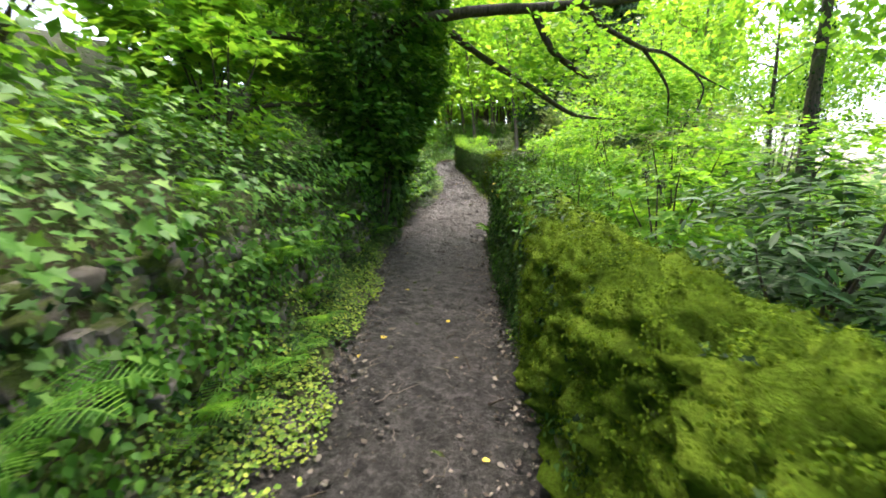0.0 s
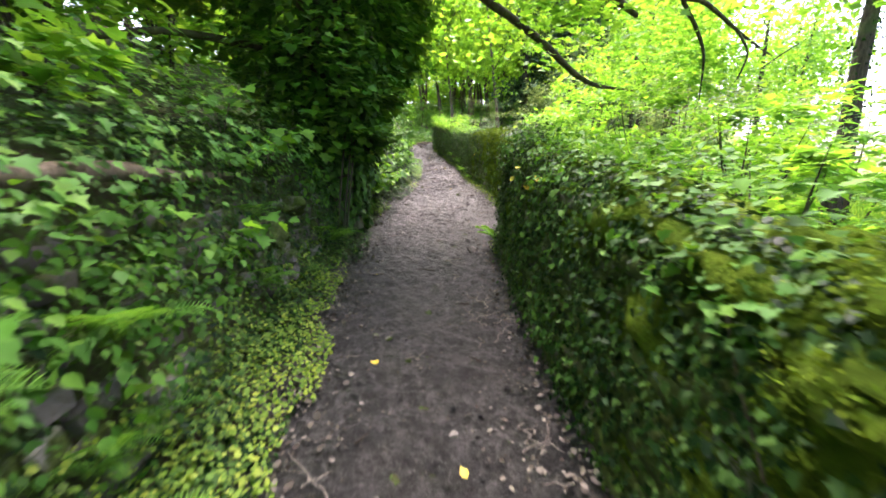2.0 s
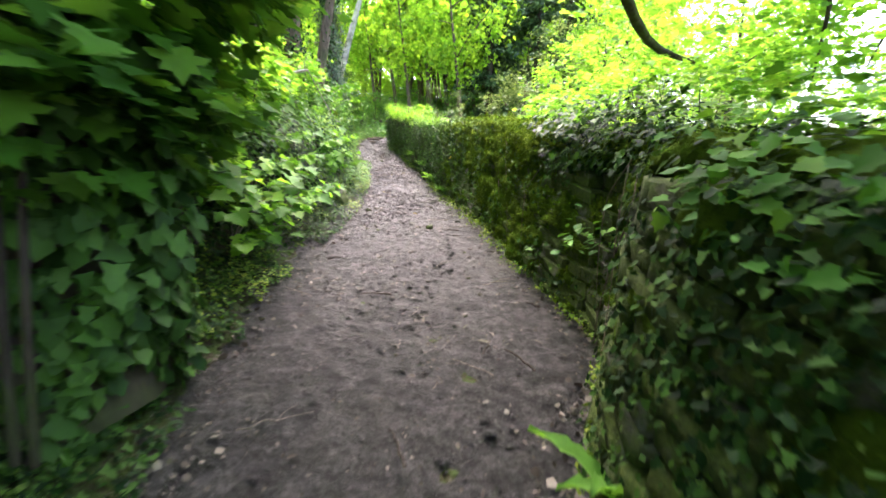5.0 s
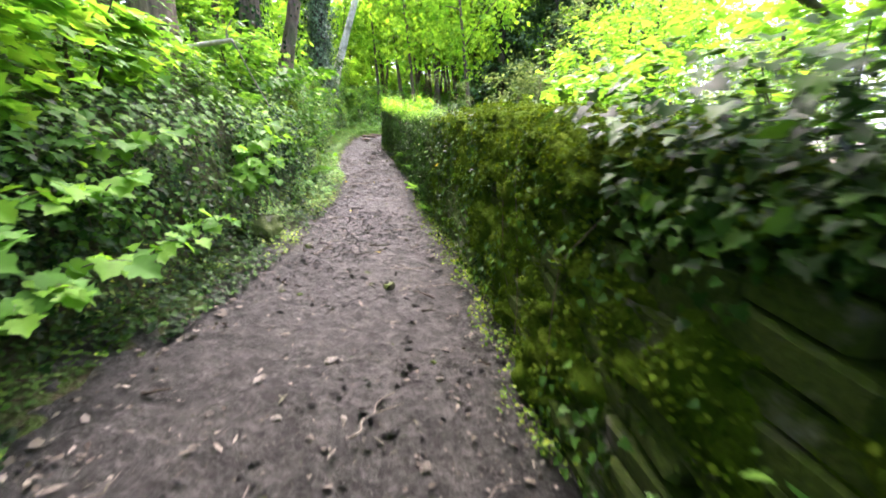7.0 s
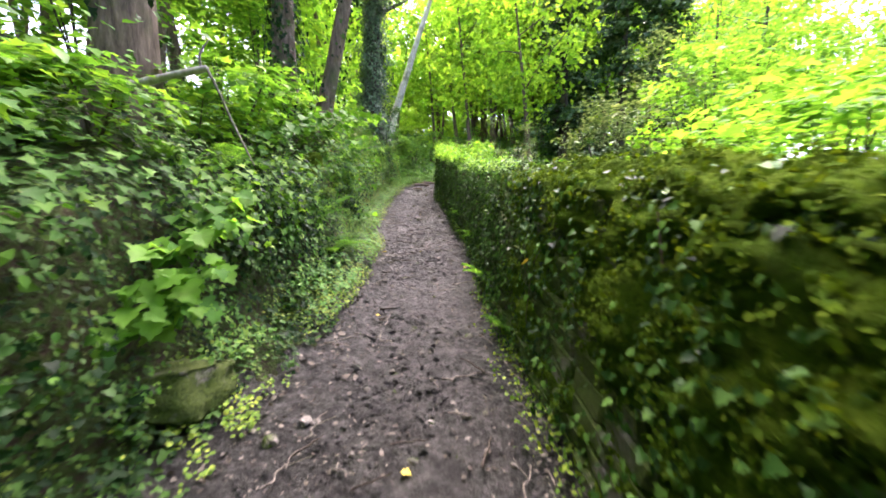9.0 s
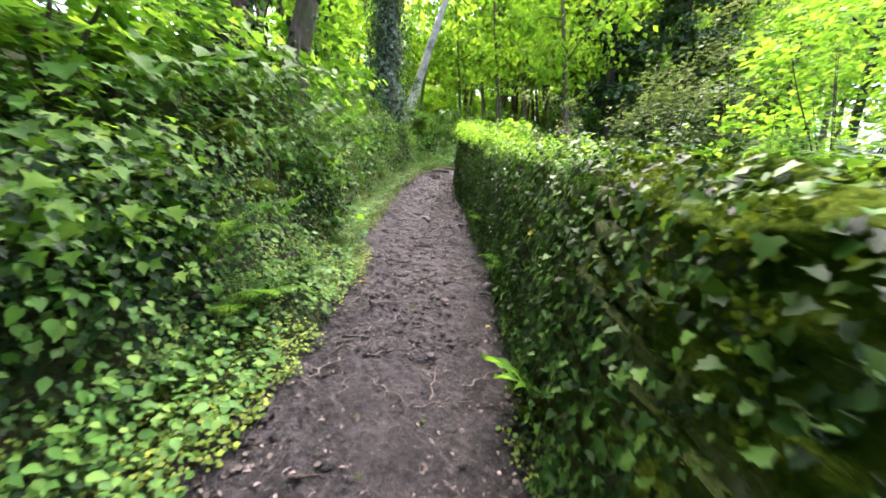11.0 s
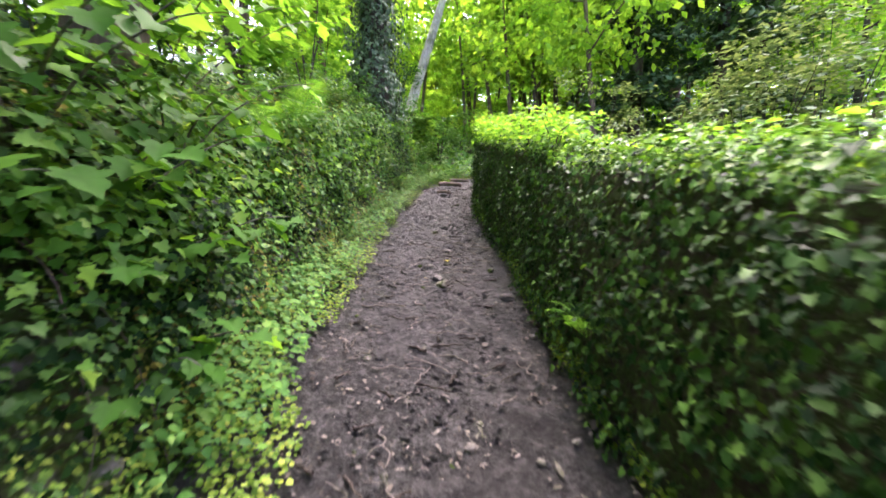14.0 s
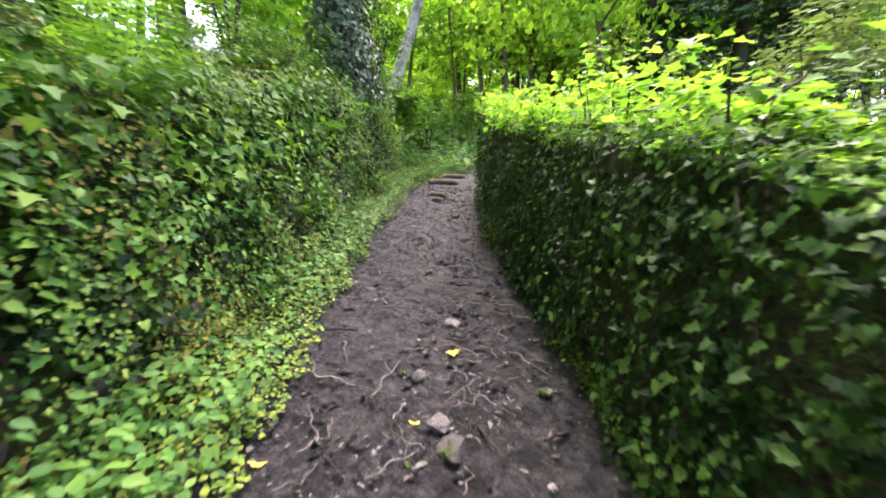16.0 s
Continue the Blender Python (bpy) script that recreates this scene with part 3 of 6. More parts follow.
def wall_fill():
    """Small dull leaves and moss tips that fill the hollows between the ivy."""
    n = 46000
    y, s = rng.uniform(0, WALL_END - 1, n), rng.uniform(0.03, 1.5, n)
    keep = rng.uniform(0, 1, n) < np.interp(y, [0, 2.4, 3.6, 6.6, 7.1, 9, 11, 12.5, 15.5, 28], [0.06, 0.12, 0.6, 0.6, 0.1, 0.05, 0.08, 0.25, 0.16, 0.25])
    q, nor = wall_point(y[keep], s[keep], 0.03 + rng.uniform(0, 0.05, keep.sum()))
    me = leaf_mesh("wall_greenery", q, nor + [0, 0, 0.5], 0.036, DIAMOND, 0.5, np.array([0, 0, -0.8]))
    tagged(part("wall_greenery", me, UNDER), "dull small leaves filling gaps in the wall's ivy", "ivy", kind="stuff")
    # looser big leaves in sprays
    n = 5200
    c = np.concatenate([rng.uniform(3.7, 24, 130), rng.uniform(13, 21, 130)])
    k = rng.integers(0, 260, n)
    y = c[k] + rng.normal(0, 0.13, n)
    y = np.where((y > 5.6) & (y < 8.4), y + 6.0, y)
    s = np.clip(rng.uniform(0.12, 1.0, 260)[k] + rng.normal(0, 0.09, n), 0.05, 1.5)
    q, nor = wall_point(y, s, 0.1 + rng.uniform(0, 0.06, n))
    me = leaf_mesh("ivy_sprays", q, nor + [0, 0, 0.5], np.interp(y, [3, 6, 8, 24], [0.052, 0.05, 0.04, 0.046]), IVY_FINE, 0.4, np.array([0, 0, -0.9]))
    tagged(part("ivy_sprays", me, IVY_MID), "lighter ivy sprays standing off the wall", "ivy", kind="stuff")


def bank_cover():
    """Ivy, herbs and small plants over the left verge, bank and the ground beyond."""
    def scatter(n, y0, y1, u0, u1, power=1.0):
        y = rng.uniform(y0, y1, n)
        u = u0 + (u1 - u0) * rng.uniform(0, 1, n) ** power
        return left_x(y) - u, y, u

    def lay(name, x, y, lift, size, tmpl, mat, label, category, up=0.9):
        e = 0.05
        z = ground_z(x, y)
        nor = unit(np.stack([-(ground_z(x + e, y) - z) / e, -(ground_z(x, y + e) - z) / e, np.ones_like(x)], -1))
        q = np.stack([x, y, z], -1) + nor * lift[:, None] + np.array([0, 0, 1.0]) * lift[:, None] * 0.4
        me = leaf_mesh(name, q, nor + [0.25, -0.1, up], size, tmpl, 0.4, nor * 0.6 + [0.5, 0, -0.3])
        tagged(part(name, me, mat), label, category, kind="stuff")

    def lump(x, y, u):
        return 0.2 * np.clip(patchy(x * 1.3, y, 1.9, 9.0) + 0.3, 0, 1.6) * np.interp(u, [0.3, 0.6], [0, 1]) * np.interp(y, [3, 7, 10, 14], [0.7, 0.4, 0.6, 1])

    x, y, u = scatter(60000, -1, 27, 0.25, 1.6)
    k = rng.uniform(0, 1, len(y)) < np.interp(y, [0.5, 1.2, 4, 4.8, 7, 8, 13, 16, 18], [1, 0.6, 0.6, 0.95, 0.95, 0.8, 0.8, 0.8, 0.5])
    x, y, u = x[k], y[k], u[k]
    lay("bank_greenery", x, y, lump(x, y, u) + 0.01 + rng.uniform(0, 0.1, len(x)) * (0.5 + patchy(x, y, 2.4, 7.0)).clip(0.1, 2), 0.04, DIAMOND, UNDER, "dull small leaves, moss and brown stalks covering the bank", "plants", 0.5)
    x, y, u = scatter(42000, -1, 27, 0.02, 1.5)
    k = patchy(x, y, 1.5, 2.0) * 0.5 + 0.55 > np.interp(u, [0, 0.25, 0.5], [0.6, 0.35, 0.12]) + np.where((y > 11.5) & (u < 0.45), 0.3, 0) + np.where((y > 1) & (y < 4.5) & (u > 0.5) & (u < 0.9), 0.12, 0) - np.where((y > 4.5) & (y < 8.5) & (u > 0.3), 0.15, 0) + np.where((np.abs(y - 15.0) < 0.55) & (u > 0.55) & (u < 1.1), 0.7, 0) + np.where((np.abs(y - 12.1) < 0.4) & (u > 0.3) & (u < 0.75), 0.6, 0)
    k &= rng.uniform(0, 1, len(y)) < np.interp(y, [2.5, 4.5, 13, 16, 18], [0.4, 1, 1, 0.5, 0.3])
    x, y, u = x[k], y[k], u[k]
    lay("ivy", x, y, lump(x, y, u) + 0.03 + rng.uniform(0, 0.13, len(x)) * np.clip(u * 2, 0.2, 1) * (0.6 + patchy(x, y, 2.0, 9.0)).clip(0.2, 2), 0.032 + 0.026 * rng.uniform(0, 1, len(x)) ** 2, IVY_LEAF, IVY, "dark ivy creeping over the bank and its old wall", "ivy", 0.5)
    x, y, u = scatter(44000, -1, 28, -0.08, 0.62, 1.0)
    k = patchy(x, y, 1.2, 5.0) * 0.5 + np.interp(y, [0, 2, 5, 8, 10, 11.5, 13, 17, 28], [0.85, 0.88, 0.45, 0.2, 0.2, 0.42, 0.75, 0.85, 0.85]) > 0.45 + np.interp(u, [-0.14, 0.0, 0.12], [0.5, 0.25, 0.0]) + 0.25 * wobble(x * 3, y * 3, 2.7, 1.0)
    x, y, u = x[k], y[k], u[k]
    lay("verge_herbs", x, y, 0.015 + rng.uniform(0, 0.07, len(x)), 0.02 + 0.016 * rng.uniform(0, 1, len(x)), PENTA, GOLDEN, "low yellow-green ground cover along the path's edge", "plants", 1.2)
    x, y, u = scatter(42000, 9.2, 28, 0.35, 1.45, 1.0)
    k = patchy(x, y, 1.9, 14.0) * 0.6 + np.interp(y, [9.2, 11, 15, 17, 28], [0.1, 0.15, 0.2, 0.3, 0.5]) > 0.3
    x, y, u = x[k], y[k], u[k]
    lay("hanging_ivy", x, y, lump(x, y, u) + 0.04 + rng.uniform(0, 0.09, len(x)), 0.024 + 0.026 * rng.uniform(0, 1, len(x)) ** 2, IVY_LEAF, IVY_YOUNG, "fresh green ivy hanging over the bank wall", "ivy", 0.7)
    x, y, u = scatter(40000, 9.5, 27, 0.35, 1.4, 1.0)
    k = (patchy(x, y, 1.5, 21.0) > np.interp(y, [15, 19], [0.0, -0.55])) & (rng.uniform(0, 1, len(y)) < np.interp(y, [13.5, 16], [0.08, 1]))
    x, y, u = x[k], y[k], u[k]
    lay("bank_moss_leaves", x, y, lump(x, y, u) + 0.05 + rng.uniform(0, 0.09, len(x)), 0.026, DIAMOND, GOLDEN, "yellowish small leaves in patches on the bank wall", "plants", 0.6)
    x, y, u = scatter(11000, 15.6, 26, 0.45, 1.2, 1.0)
    k = patchy(x, y, 2.3, 31.0) > 0.2
    x, y, u = x[k], y[k], u[k]
    lay("withered_ivy", x, y, lump(x, y, u) + 0.06 + rng.uniform(0, 0.08, len(x)), 0.03, PENTA, OCHRE, "patches of yellowed and brown ivy leaves on the bank", "ivy", 0.6)
    x, y, u = scatter(15000, 9, 28, 0.05, 0.9, 1.0)
    k = patchy(x, y, 1.6, 8.0) * 0.5 + np.interp(y, [9, 12, 14, 17, 28], [-0.3, 0.0, 0.5, 0.75, 0.95]) > 0.5
    x, y, u = x[k], y[k], u[k]
    lay("leafy_herbs", x, y, 0.04 + rng.uniform(0, 0.22, len(x)), 0.035 + 0.035 * rng.uniform(0, 1, len(x)), OVATE_LEAF, HERB, "fresh green leafy herbs on the verge", "plants", 1.0)
    x, y, u = scatter(24000, -1.5, 28, 0.85, 4.5, 1.6)
    k = patchy(x, y, 1.1, 11.0) > -0.35
    x, y = x[k], y[k]
    # from y 8 on the undergrowth takes the leaf colour with shade in it
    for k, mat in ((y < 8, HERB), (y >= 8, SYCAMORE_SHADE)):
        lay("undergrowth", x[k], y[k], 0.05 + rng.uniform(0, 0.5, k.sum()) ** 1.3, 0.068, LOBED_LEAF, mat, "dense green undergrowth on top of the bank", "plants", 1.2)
    x, y, u = scatter(9000, -1.5, 30, 1.1, 7, 1.4)
    lay("brambles", x, y, 0.1 + rng.uniform(0, 0.75, len(x)) ** 1.2, 0.1, OVATE_LEAF, HERB, "tangled brambles and seedlings above the bank", "plants", 1.2)
    # right verge under the wall
    n = 13000
    y = rng.uniform(0, 26, n)
    x = right_x(y) + 0.06 - rng.uniform(0, 1, n) ** 1.8 * np.interp(y, [8, 9.5, 13, 15], [0.18, 0.36, 0.36, 0.16]) * (0.7 + 0.3 * wobble(y * 3, y, 2.0))
    k = patchy(x, y, 1.5, 3.0) * 0.5 + np.interp(y, [0, 6, 10, 14, 26], [0.2, 0.1, 0.6, 0.6, 0.3]) > 0.3
    x, y = x[k], y[k]
    me = leaf_mesh("verge_herbs", np.stack([x, y, floor_z(y) + 0.02 + rng.uniform(0, 0.09, len(x))], -1), np.tile([-0.3, -0.1, 1.0], (len(x), 1)), 0.02 + 0.014 * rng.uniform(0, 1, len(x)), PENTA, 0.5)
    tagged(part("verge_herbs", me, GOLDEN), "small yellow-green herbs at the foot of the wall", "plants", kind="stuff")
    # field and wood floor on the right and ahead
    n = 42000
    x = right_x(np.zeros(n)) + 1.2 + rng.uniform(0, 1, n) ** 1.7 * 30
    y = rng.uniform(-4, 45, n)
    x = x + np.maximum(right_x(y) - 0.6, 0)
    me = leaf_mesh("tall_grass", np.stack([x, y, ground_z(x, y)], -1), rng.normal(0, 1, (n, 3)) * [1, 1, 0.1], np.interp(x, [1, 10, 32], [0.35, 0.5, 0.8]), (BLADE[0] * [1.8, 1, 1], BLADE[1]), 0.3, np.array([0, 0, 1.6]))
    tagged(part("tall_grass", me, GRASS), "pale green grass in the glade beyond the wall", "grass", kind="stuff")
    n = 40000
    y = 26 + rng.uniform(0, 1, n) * 34
    x = rng.uniform(-14, 26, n)
    k = (x < left_x(y) - 0.1) | (x > right_x(y) + 0.5)
    x, y = x[k], y[k]
    me = leaf_mesh("woodland_herbs", np.stack([x, y, ground_z(x, y) + rng.uniform(0, 0.45, len(x))], -1), np.tile([0, -0.4, 1.0], (len(x), 1)), 0.26, DIAMOND, 0.5)
    tagged(part("woodland_herbs", me, HERB), "green herbs on the floor of the wood", "plants", kind="stuff")


def bank_sprays():
    """Plants that stand off the bank in rounded tufts, with dark hollows between them."""
    for name, count, per, y0, y1, h0, h1, size, tmpl, mat, label, category in (
            ("ivy", 140, 70, 8.4, 25, 0.3, 1.0, 0.046, IVY_FINE, IVY, "tufts of dark ivy standing off the bank", "ivy"),
            ("hanging_ivy", 90, 64, 15.6, 25, 0.35, 1.08, 0.05, IVY_FINE, IVY_YOUNG, "tufts of fresh ivy hanging from the bank top", "ivy"),
            # brambles and nettles borrow the shade-darkened sycamore colour
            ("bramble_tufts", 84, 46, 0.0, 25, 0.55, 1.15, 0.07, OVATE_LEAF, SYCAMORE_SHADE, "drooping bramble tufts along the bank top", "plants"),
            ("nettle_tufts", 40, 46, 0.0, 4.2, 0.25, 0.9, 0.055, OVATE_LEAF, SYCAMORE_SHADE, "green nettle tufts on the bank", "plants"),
            ("leafy_tufts", 70, 50, 12.8, 25, 0.7, 1.2, 0.075, LOBED_LEAF, SYCAMORE, "bright lobed leaves bushing over the bank top", "plants")):
        yc, hc = rng.uniform(y0, y1, count), rng.uniform(h0, h1, count)
        bare = ((np.abs(yc - 5.5) < 0.8) & (hc > 0.4)) | ((np.abs(yc - 15.05) < 0.65) & (hc > 0.3)) | ((np.abs(yc - 12.0) < 0.6) & (hc < 0.9))
        yc = np.where(bare, yc + 1.7, yc)
        k = np.repeat(np.arange(count), per)
        n = len(k)
        b = bank_height(yc)
        u = 0.5 + 0.4 * np.clip(hc, 0, 1) ** (1 / 1.2) + np.clip(hc - 1, 0, 1) * 1.5
        c = np.stack([left_x(yc) - u + rng.uniform(0.08, 0.24, count), yc, floor_z(yc) + 0.16 + hc * b], -1)
        d = rng.normal(0, 1, (n, 3)) * np.array([0.085, 0.17, 0.12]) * rng.uniform(0.6, 1.35, count)[k][:, None]
        d[:, 2] -= np.clip(d[:, 0], 0, 1) * 0.6
        me = leaf_mesh(name, c[k] + d, unit(d) * 0.5 + [0.35, -0.15, 0.75], size, tmpl, 0.35, np.array([0.35, -0.1, -0.7]))
        tagged(part(name, me, mat), label, category, kind="stuff")


wall_ivy()
wall_fill()
bank_cover()
bank_sprays()


# ---------------------------------------------------------------- trees
def clump_spots(centre, radii, n, clumps, spread):
    """Leaf places gathered in uneven clumps within a crown."""
    c = unit(rng.normal(0, 1, (clumps, 3))) * rng.uniform(0.35, 1.0, (clumps, 1)) ** 0.5
    c = np.array(centre) + c * np.array(radii)
    k = rng.integers(0, clumps, n)
    w = rng.uniform(0.5, 1.4, clumps)[k]
    q = c[k] + rng.normal(0, 1, (n, 3)) * spread * w[:, None] * [1, 1, 0.55]
    return q, unit(q - np.array(centre)) * 0.5 + [0, 0, 0.8]


def tree(label, base, height, radius, lean=(0, 0), bark=BARK, crown=None, limbs=5, group="", ivy=0, name="tree", limb_from=0.45, sides=10):
    """A tree: tapered trunk, limbs and a crown of leaves. crown: (centre, radii, leaves, clumps, spread, size, shape, material)."""
    thing = new(name)
    bx, by = base
    bz = float(ground_z(bx, by)) - 0.15
    thing.location = (bx, by, bz)
    tagged(thing, label, "tree", group)
    tops = []
    pts, rad = [], []
    for i in range(7):
        f = i / 6
        pts.append((lean[0] * f ** 1.1 + rng.normal(0, 0.02 * height * 0.12) * (i > 0), lean[1] * f ** 1.1 + rng.normal(0, 0.02 * height * 0.12) * (i > 0), height * f))
        rad.append(radius * ((1.35 if i == 0 else 1.0) - 0.8 * f))
    trunk = part("trunk", tube_mesh("trunk", pts, rad, sides, 0.04), bark, thing)
    for i in range(limbs):
        f = limb_from + (1 - limb_from) * (i + rng.uniform(0, 0.8)) / max(limbs, 1)
        j = min(int(f * 6), 5)
        w = f * 6 - j
        s = np.array(pts[j]) * (1 - w) + np.array(pts[j + 1]) * w
        a = rng.uniform(0, 2 * math.pi)
        ln = height * rng.uniform(0.16, 0.3)
        d = np.array([math.cos(a), math.sin(a), rng.uniform(0.35, 0.9)])
        r = radius * (1 - 0.8 * f) * 0.5
        lp = [s, s + d * ln * 0.4 + [0, 0, 0.02 * ln], s + d * ln * 0.75 + rng.normal(0, 0.06 * ln, 3), s + d * ln * [1, 1, 1.1]]
        part("limb", tube_mesh("limb", lp, [r, r * 0.7, r * 0.45, r * 0.15], 6), bark, trunk)
    if crown:
        c, rd, n, cl, sp, size, shape, mat = crown
        q, nor = clump_spots(c, rd, n, cl, sp)
        part("crown", leaf_mesh("crown", q, nor, size, shape, 0.55), mat, thing)
    if ivy:
        f = rng.uniform(0.02, min(1, 8 / height), ivy)
        a = rng.uniform(0, 2 * math.pi, ivy)
        cx = np.interp(f * 6, range(7), [p[0] for p in pts])
        cy = np.interp(f * 6, range(7), [p[1] for p in pts])
        r = np.interp(f * 6, range(7), rad) * 1.05 + rng.uniform(0, 1, ivy) ** 1.5 * (0.22 if ivy < 5000 else 0.42 + 0.2 * np.sin(a * 3 + f * 40))
        d = np.stack([np.cos(a), np.sin(a), 0.4 * np.ones(ivy)], -1)
        q = np.stack([cx + r * np.cos(a), cy + r * np.sin(a), f * height], -1)
        part("ivy_leaves", leaf_mesh("ivy_leaves", q, d, 0.085, IVY_LEAF, 0.4, np.array([0, 0, -1.0])), IVY_GREY if ivy > 5000 else IVY, thing, "ivy climbing the trunk")
    return thing


def ivy_tree():
    """The big dark tree over the left bank, wrapped in ivy and sycamore shoots, with its long boughs over the path."""
    thing = new("tree")
    bx, by = -1.5, 7.7
    bz = float(ground_z(bx, by)) - 0.5
    thing.location = (bx, by, bz)
    tagged(thing, "big old tree wrapped in dark ivy, boughs reaching over the path", "tree")
    o = np.array([bx, by, bz])
    trunk = part("trunk", tube_mesh("trunk", [(0.0, 0, 0), (-0.1, 0, 1), (0.05, 0.05, 2.2), (0.0, 0.1, 4), (-0.1, 0.2, 6), (-0.2, 0.3, 9)], [0.5, 0.4, 0.36, 0.33, 0.28, 0.14], 14, 0.06), BARK_DARK, thing)
    boughs = (
        ([(-1.5, 7.6, 4.3), (-0.79, 6.7, 4.69), (0.53, 6.8, 4.96), (1.82, 7.0, 5.09), (3.71, 7.3, 5.37), (5.6, 7.6, 5.9)], [0.12, 0.085, 0.075, 0.07, 0.06, 0.03]),
        ([(-1.5, 7.7, 5.9), (-0.58, 8.0, 5.81), (0.27, 8.5, 5.35), (0.95, 8.8, 4.97), (2.19, 9.17, 4.44), (3.74, 10.3, 3.89), (5.3, 10.9, 3.94)], [0.12, 0.08, 0.07, 0.06, 0.055, 0.045, 0.015]),
        ([(1.77, 7.0, 5.06), (2.1, 7.0, 4.34), (2.5, 7.0, 4.05), (2.82, 7.0, 3.84)], [0.06, 0.05, 0.045, 0.025]),
        ([(-1.5, 7.8, 7.0), (1.0, 7.8, 6.9), (3.3, 8.5, 6.02), (3.74, 8.9, 5.73), (5.21, 9.4, 5.28), (5.78, 9.5, 5.31), (6.76, 9.7, 4.82), (7.95, 10.0, 4.46)], [0.12, 0.09, 0.055, 0.05, 0.04, 0.035, 0.025, 0.01]),
        ([(5.21, 9.4, 5.28), (5.8, 9.7, 4.9), (6.24, 9.9, 4.46), (6.3, 10.0, 3.51)], [0.035, 0.03, 0.022, 0.008]),
        ([(6.76, 9.7, 4.82), (7.0, 9.6, 4.4), (6.9, 9.7, 3.9), (6.6, 9.6, 3.6)], [0.02, 0.016, 0.012, 0.005]),
        ([(-1.6, 7.5, 4.6), (-2.8, 6.2, 4.4), (-3.6, 5.7, 3.9), (-4.5, 5.4, 3.8)], [0.08, 0.05, 0.03, 0.01]),
        ([(-1.6, 7.5, 3.4), (-2.8, 6.3, 3.3), (-3.5, 6.0, 3.0), (-4.3, 5.8, 3.1)], [0.05, 0.03, 0.02, 0.008]))
    for p, r in boughs:
        part("bough", tube_mesh("bough", np.array(p) - o, np.array(r) * 1.3, 8, 0.05), BARK_DARK, trunk)
    n = 17000
    a, h = rng.uniform(0, 2 * math.pi, n), rng.uniform(0.0, 1, n) * 6.6
    keep = rng.uniform(0, 1, n) < np.interp(h, [0, 0.8, 1.6], [0.7, 0.8, 1])
    a, h = a[keep], h[keep]
    n = len(a)
    r = np.interp(h, [0, 0.4, 1.2, 2, 3, 5, 6.6], [0.45, 0.5, 0.62, 0.95, 1.32, 1.45, 1.45]) * (0.6 + 0.4 * rng.uniform(0, 1, n) ** 0.5) * (1 + 0.16 * np.sin(a * 3 + h * 2.1) + 0.1 * np.sin(a * 5 - h * 3.3))
    q = np.stack([r * np.cos(a) + 0.05, r * np.sin(a), h], -1)
    part("ivy_leaves", leaf_mesh("ivy_leaves", q, np.stack([np.cos(a), np.sin(a), 0 * a + 0.5], -1), 0.1, IVY_LEAF, 0.4, np.array([0, 0, -1.0])), HOLLY, thing, "dense dark ivy round the trunk")
    n = 3600
    a, h = rng.uniform(-2.0, 1.2, n), rng.uniform(0.16, 1, n) * 6.6
    r = np.interp(h, [0, 1.2, 3, 6.6], [0.5, 0.65, 1.4, 1.55]) + rng.uniform(-0.15, 0.2, n)
    q = np.stack([r * np.cos(a), r * np.sin(a), h], -1)
    # shoots coloured as if already shaded by the tree
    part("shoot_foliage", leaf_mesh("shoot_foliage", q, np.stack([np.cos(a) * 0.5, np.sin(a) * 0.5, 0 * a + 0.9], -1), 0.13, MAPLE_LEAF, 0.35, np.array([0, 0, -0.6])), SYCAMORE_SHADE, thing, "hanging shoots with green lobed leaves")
    # flat sprays of leaves in tiers that reach out of the dark mass
    m = 26
    a, h = rng.uniform(-2.9, 1.1, 260), rng.uniform(1.3, 6.8, 260)
    r = np.interp(h, [0, 1.2, 3, 6.6], [0.5, 0.75, 1.35, 1.6]) + rng.uniform(-0.1, 0.3, 260)
    k = np.repeat(np.arange(260), m)
    q = np.stack([r * np.cos(a), r * np.sin(a), h], -1)[k] + rng.normal(0, 1, (len(k), 3)) * [0.17, 0.17, 0.045]
    part("spray", leaf_mesh("spray", q, np.stack([np.cos(a[k]) * 0.35, np.sin(a[k]) * 0.35, 0 * a[k] + 1.0], -1), 0.1, MAPLE_LEAF, 0.25), HERB, thing, "tiers of mid-green lobed leaves")
    for i in range(5):
        a0 = rng.uniform(-2.6, 1.0)
        part("vine", tube_mesh("vine", [(math.cos(a0 + 0.1 * j) * (0.55 + 0.05 * j), math.sin(a0 + 0.1 * j) * (0.55 + 0.05 * j), 0.05 + 0.55 * j) for j in range(5)], [0.016, 0.014, 0.012, 0.01, 0.006], 5), BARK_DARK, thing)
    # sprays of leaves on the boughs
    spots, nors = [], []
    for p, r in boughs[:7]:
        p = np.array(p)
        for j in range(1, len(p)):
            for c in range(7):
                w = rng.uniform(0, 1)
                s = p[j - 1] * (1 - w) + p[j] * w + rng.normal(0, 0.5, 3) * [1.2, 0.9, 0.45] + [0, 0.7, 0.1]
                m = 26
                spots.append(s + rng.normal(0, 1, (m, 3)) * [0.32, 0.32, 0.09])
                nors.append(np.tile([0.1, -0.2, 1.0], (m, 1)))
    q, nn = np.vstack(spots) - o, np.vstack(nors)
    part("crown", leaf_mesh("crown", q, nn, 0.13, MAPLE_LEAF, 0.3), SYCAMORE, thing)
    q, nn = clump_spots((-1.6, 0.3, 8.6), (2.4, 2.4, 1.6), 1600, 50, 0.4)
    part("crown_top", leaf_mesh("crown_top", q, nn, 0.18, LOBED_LEAF, 0.4), SYCAMORE, thing)


ivy_tree()

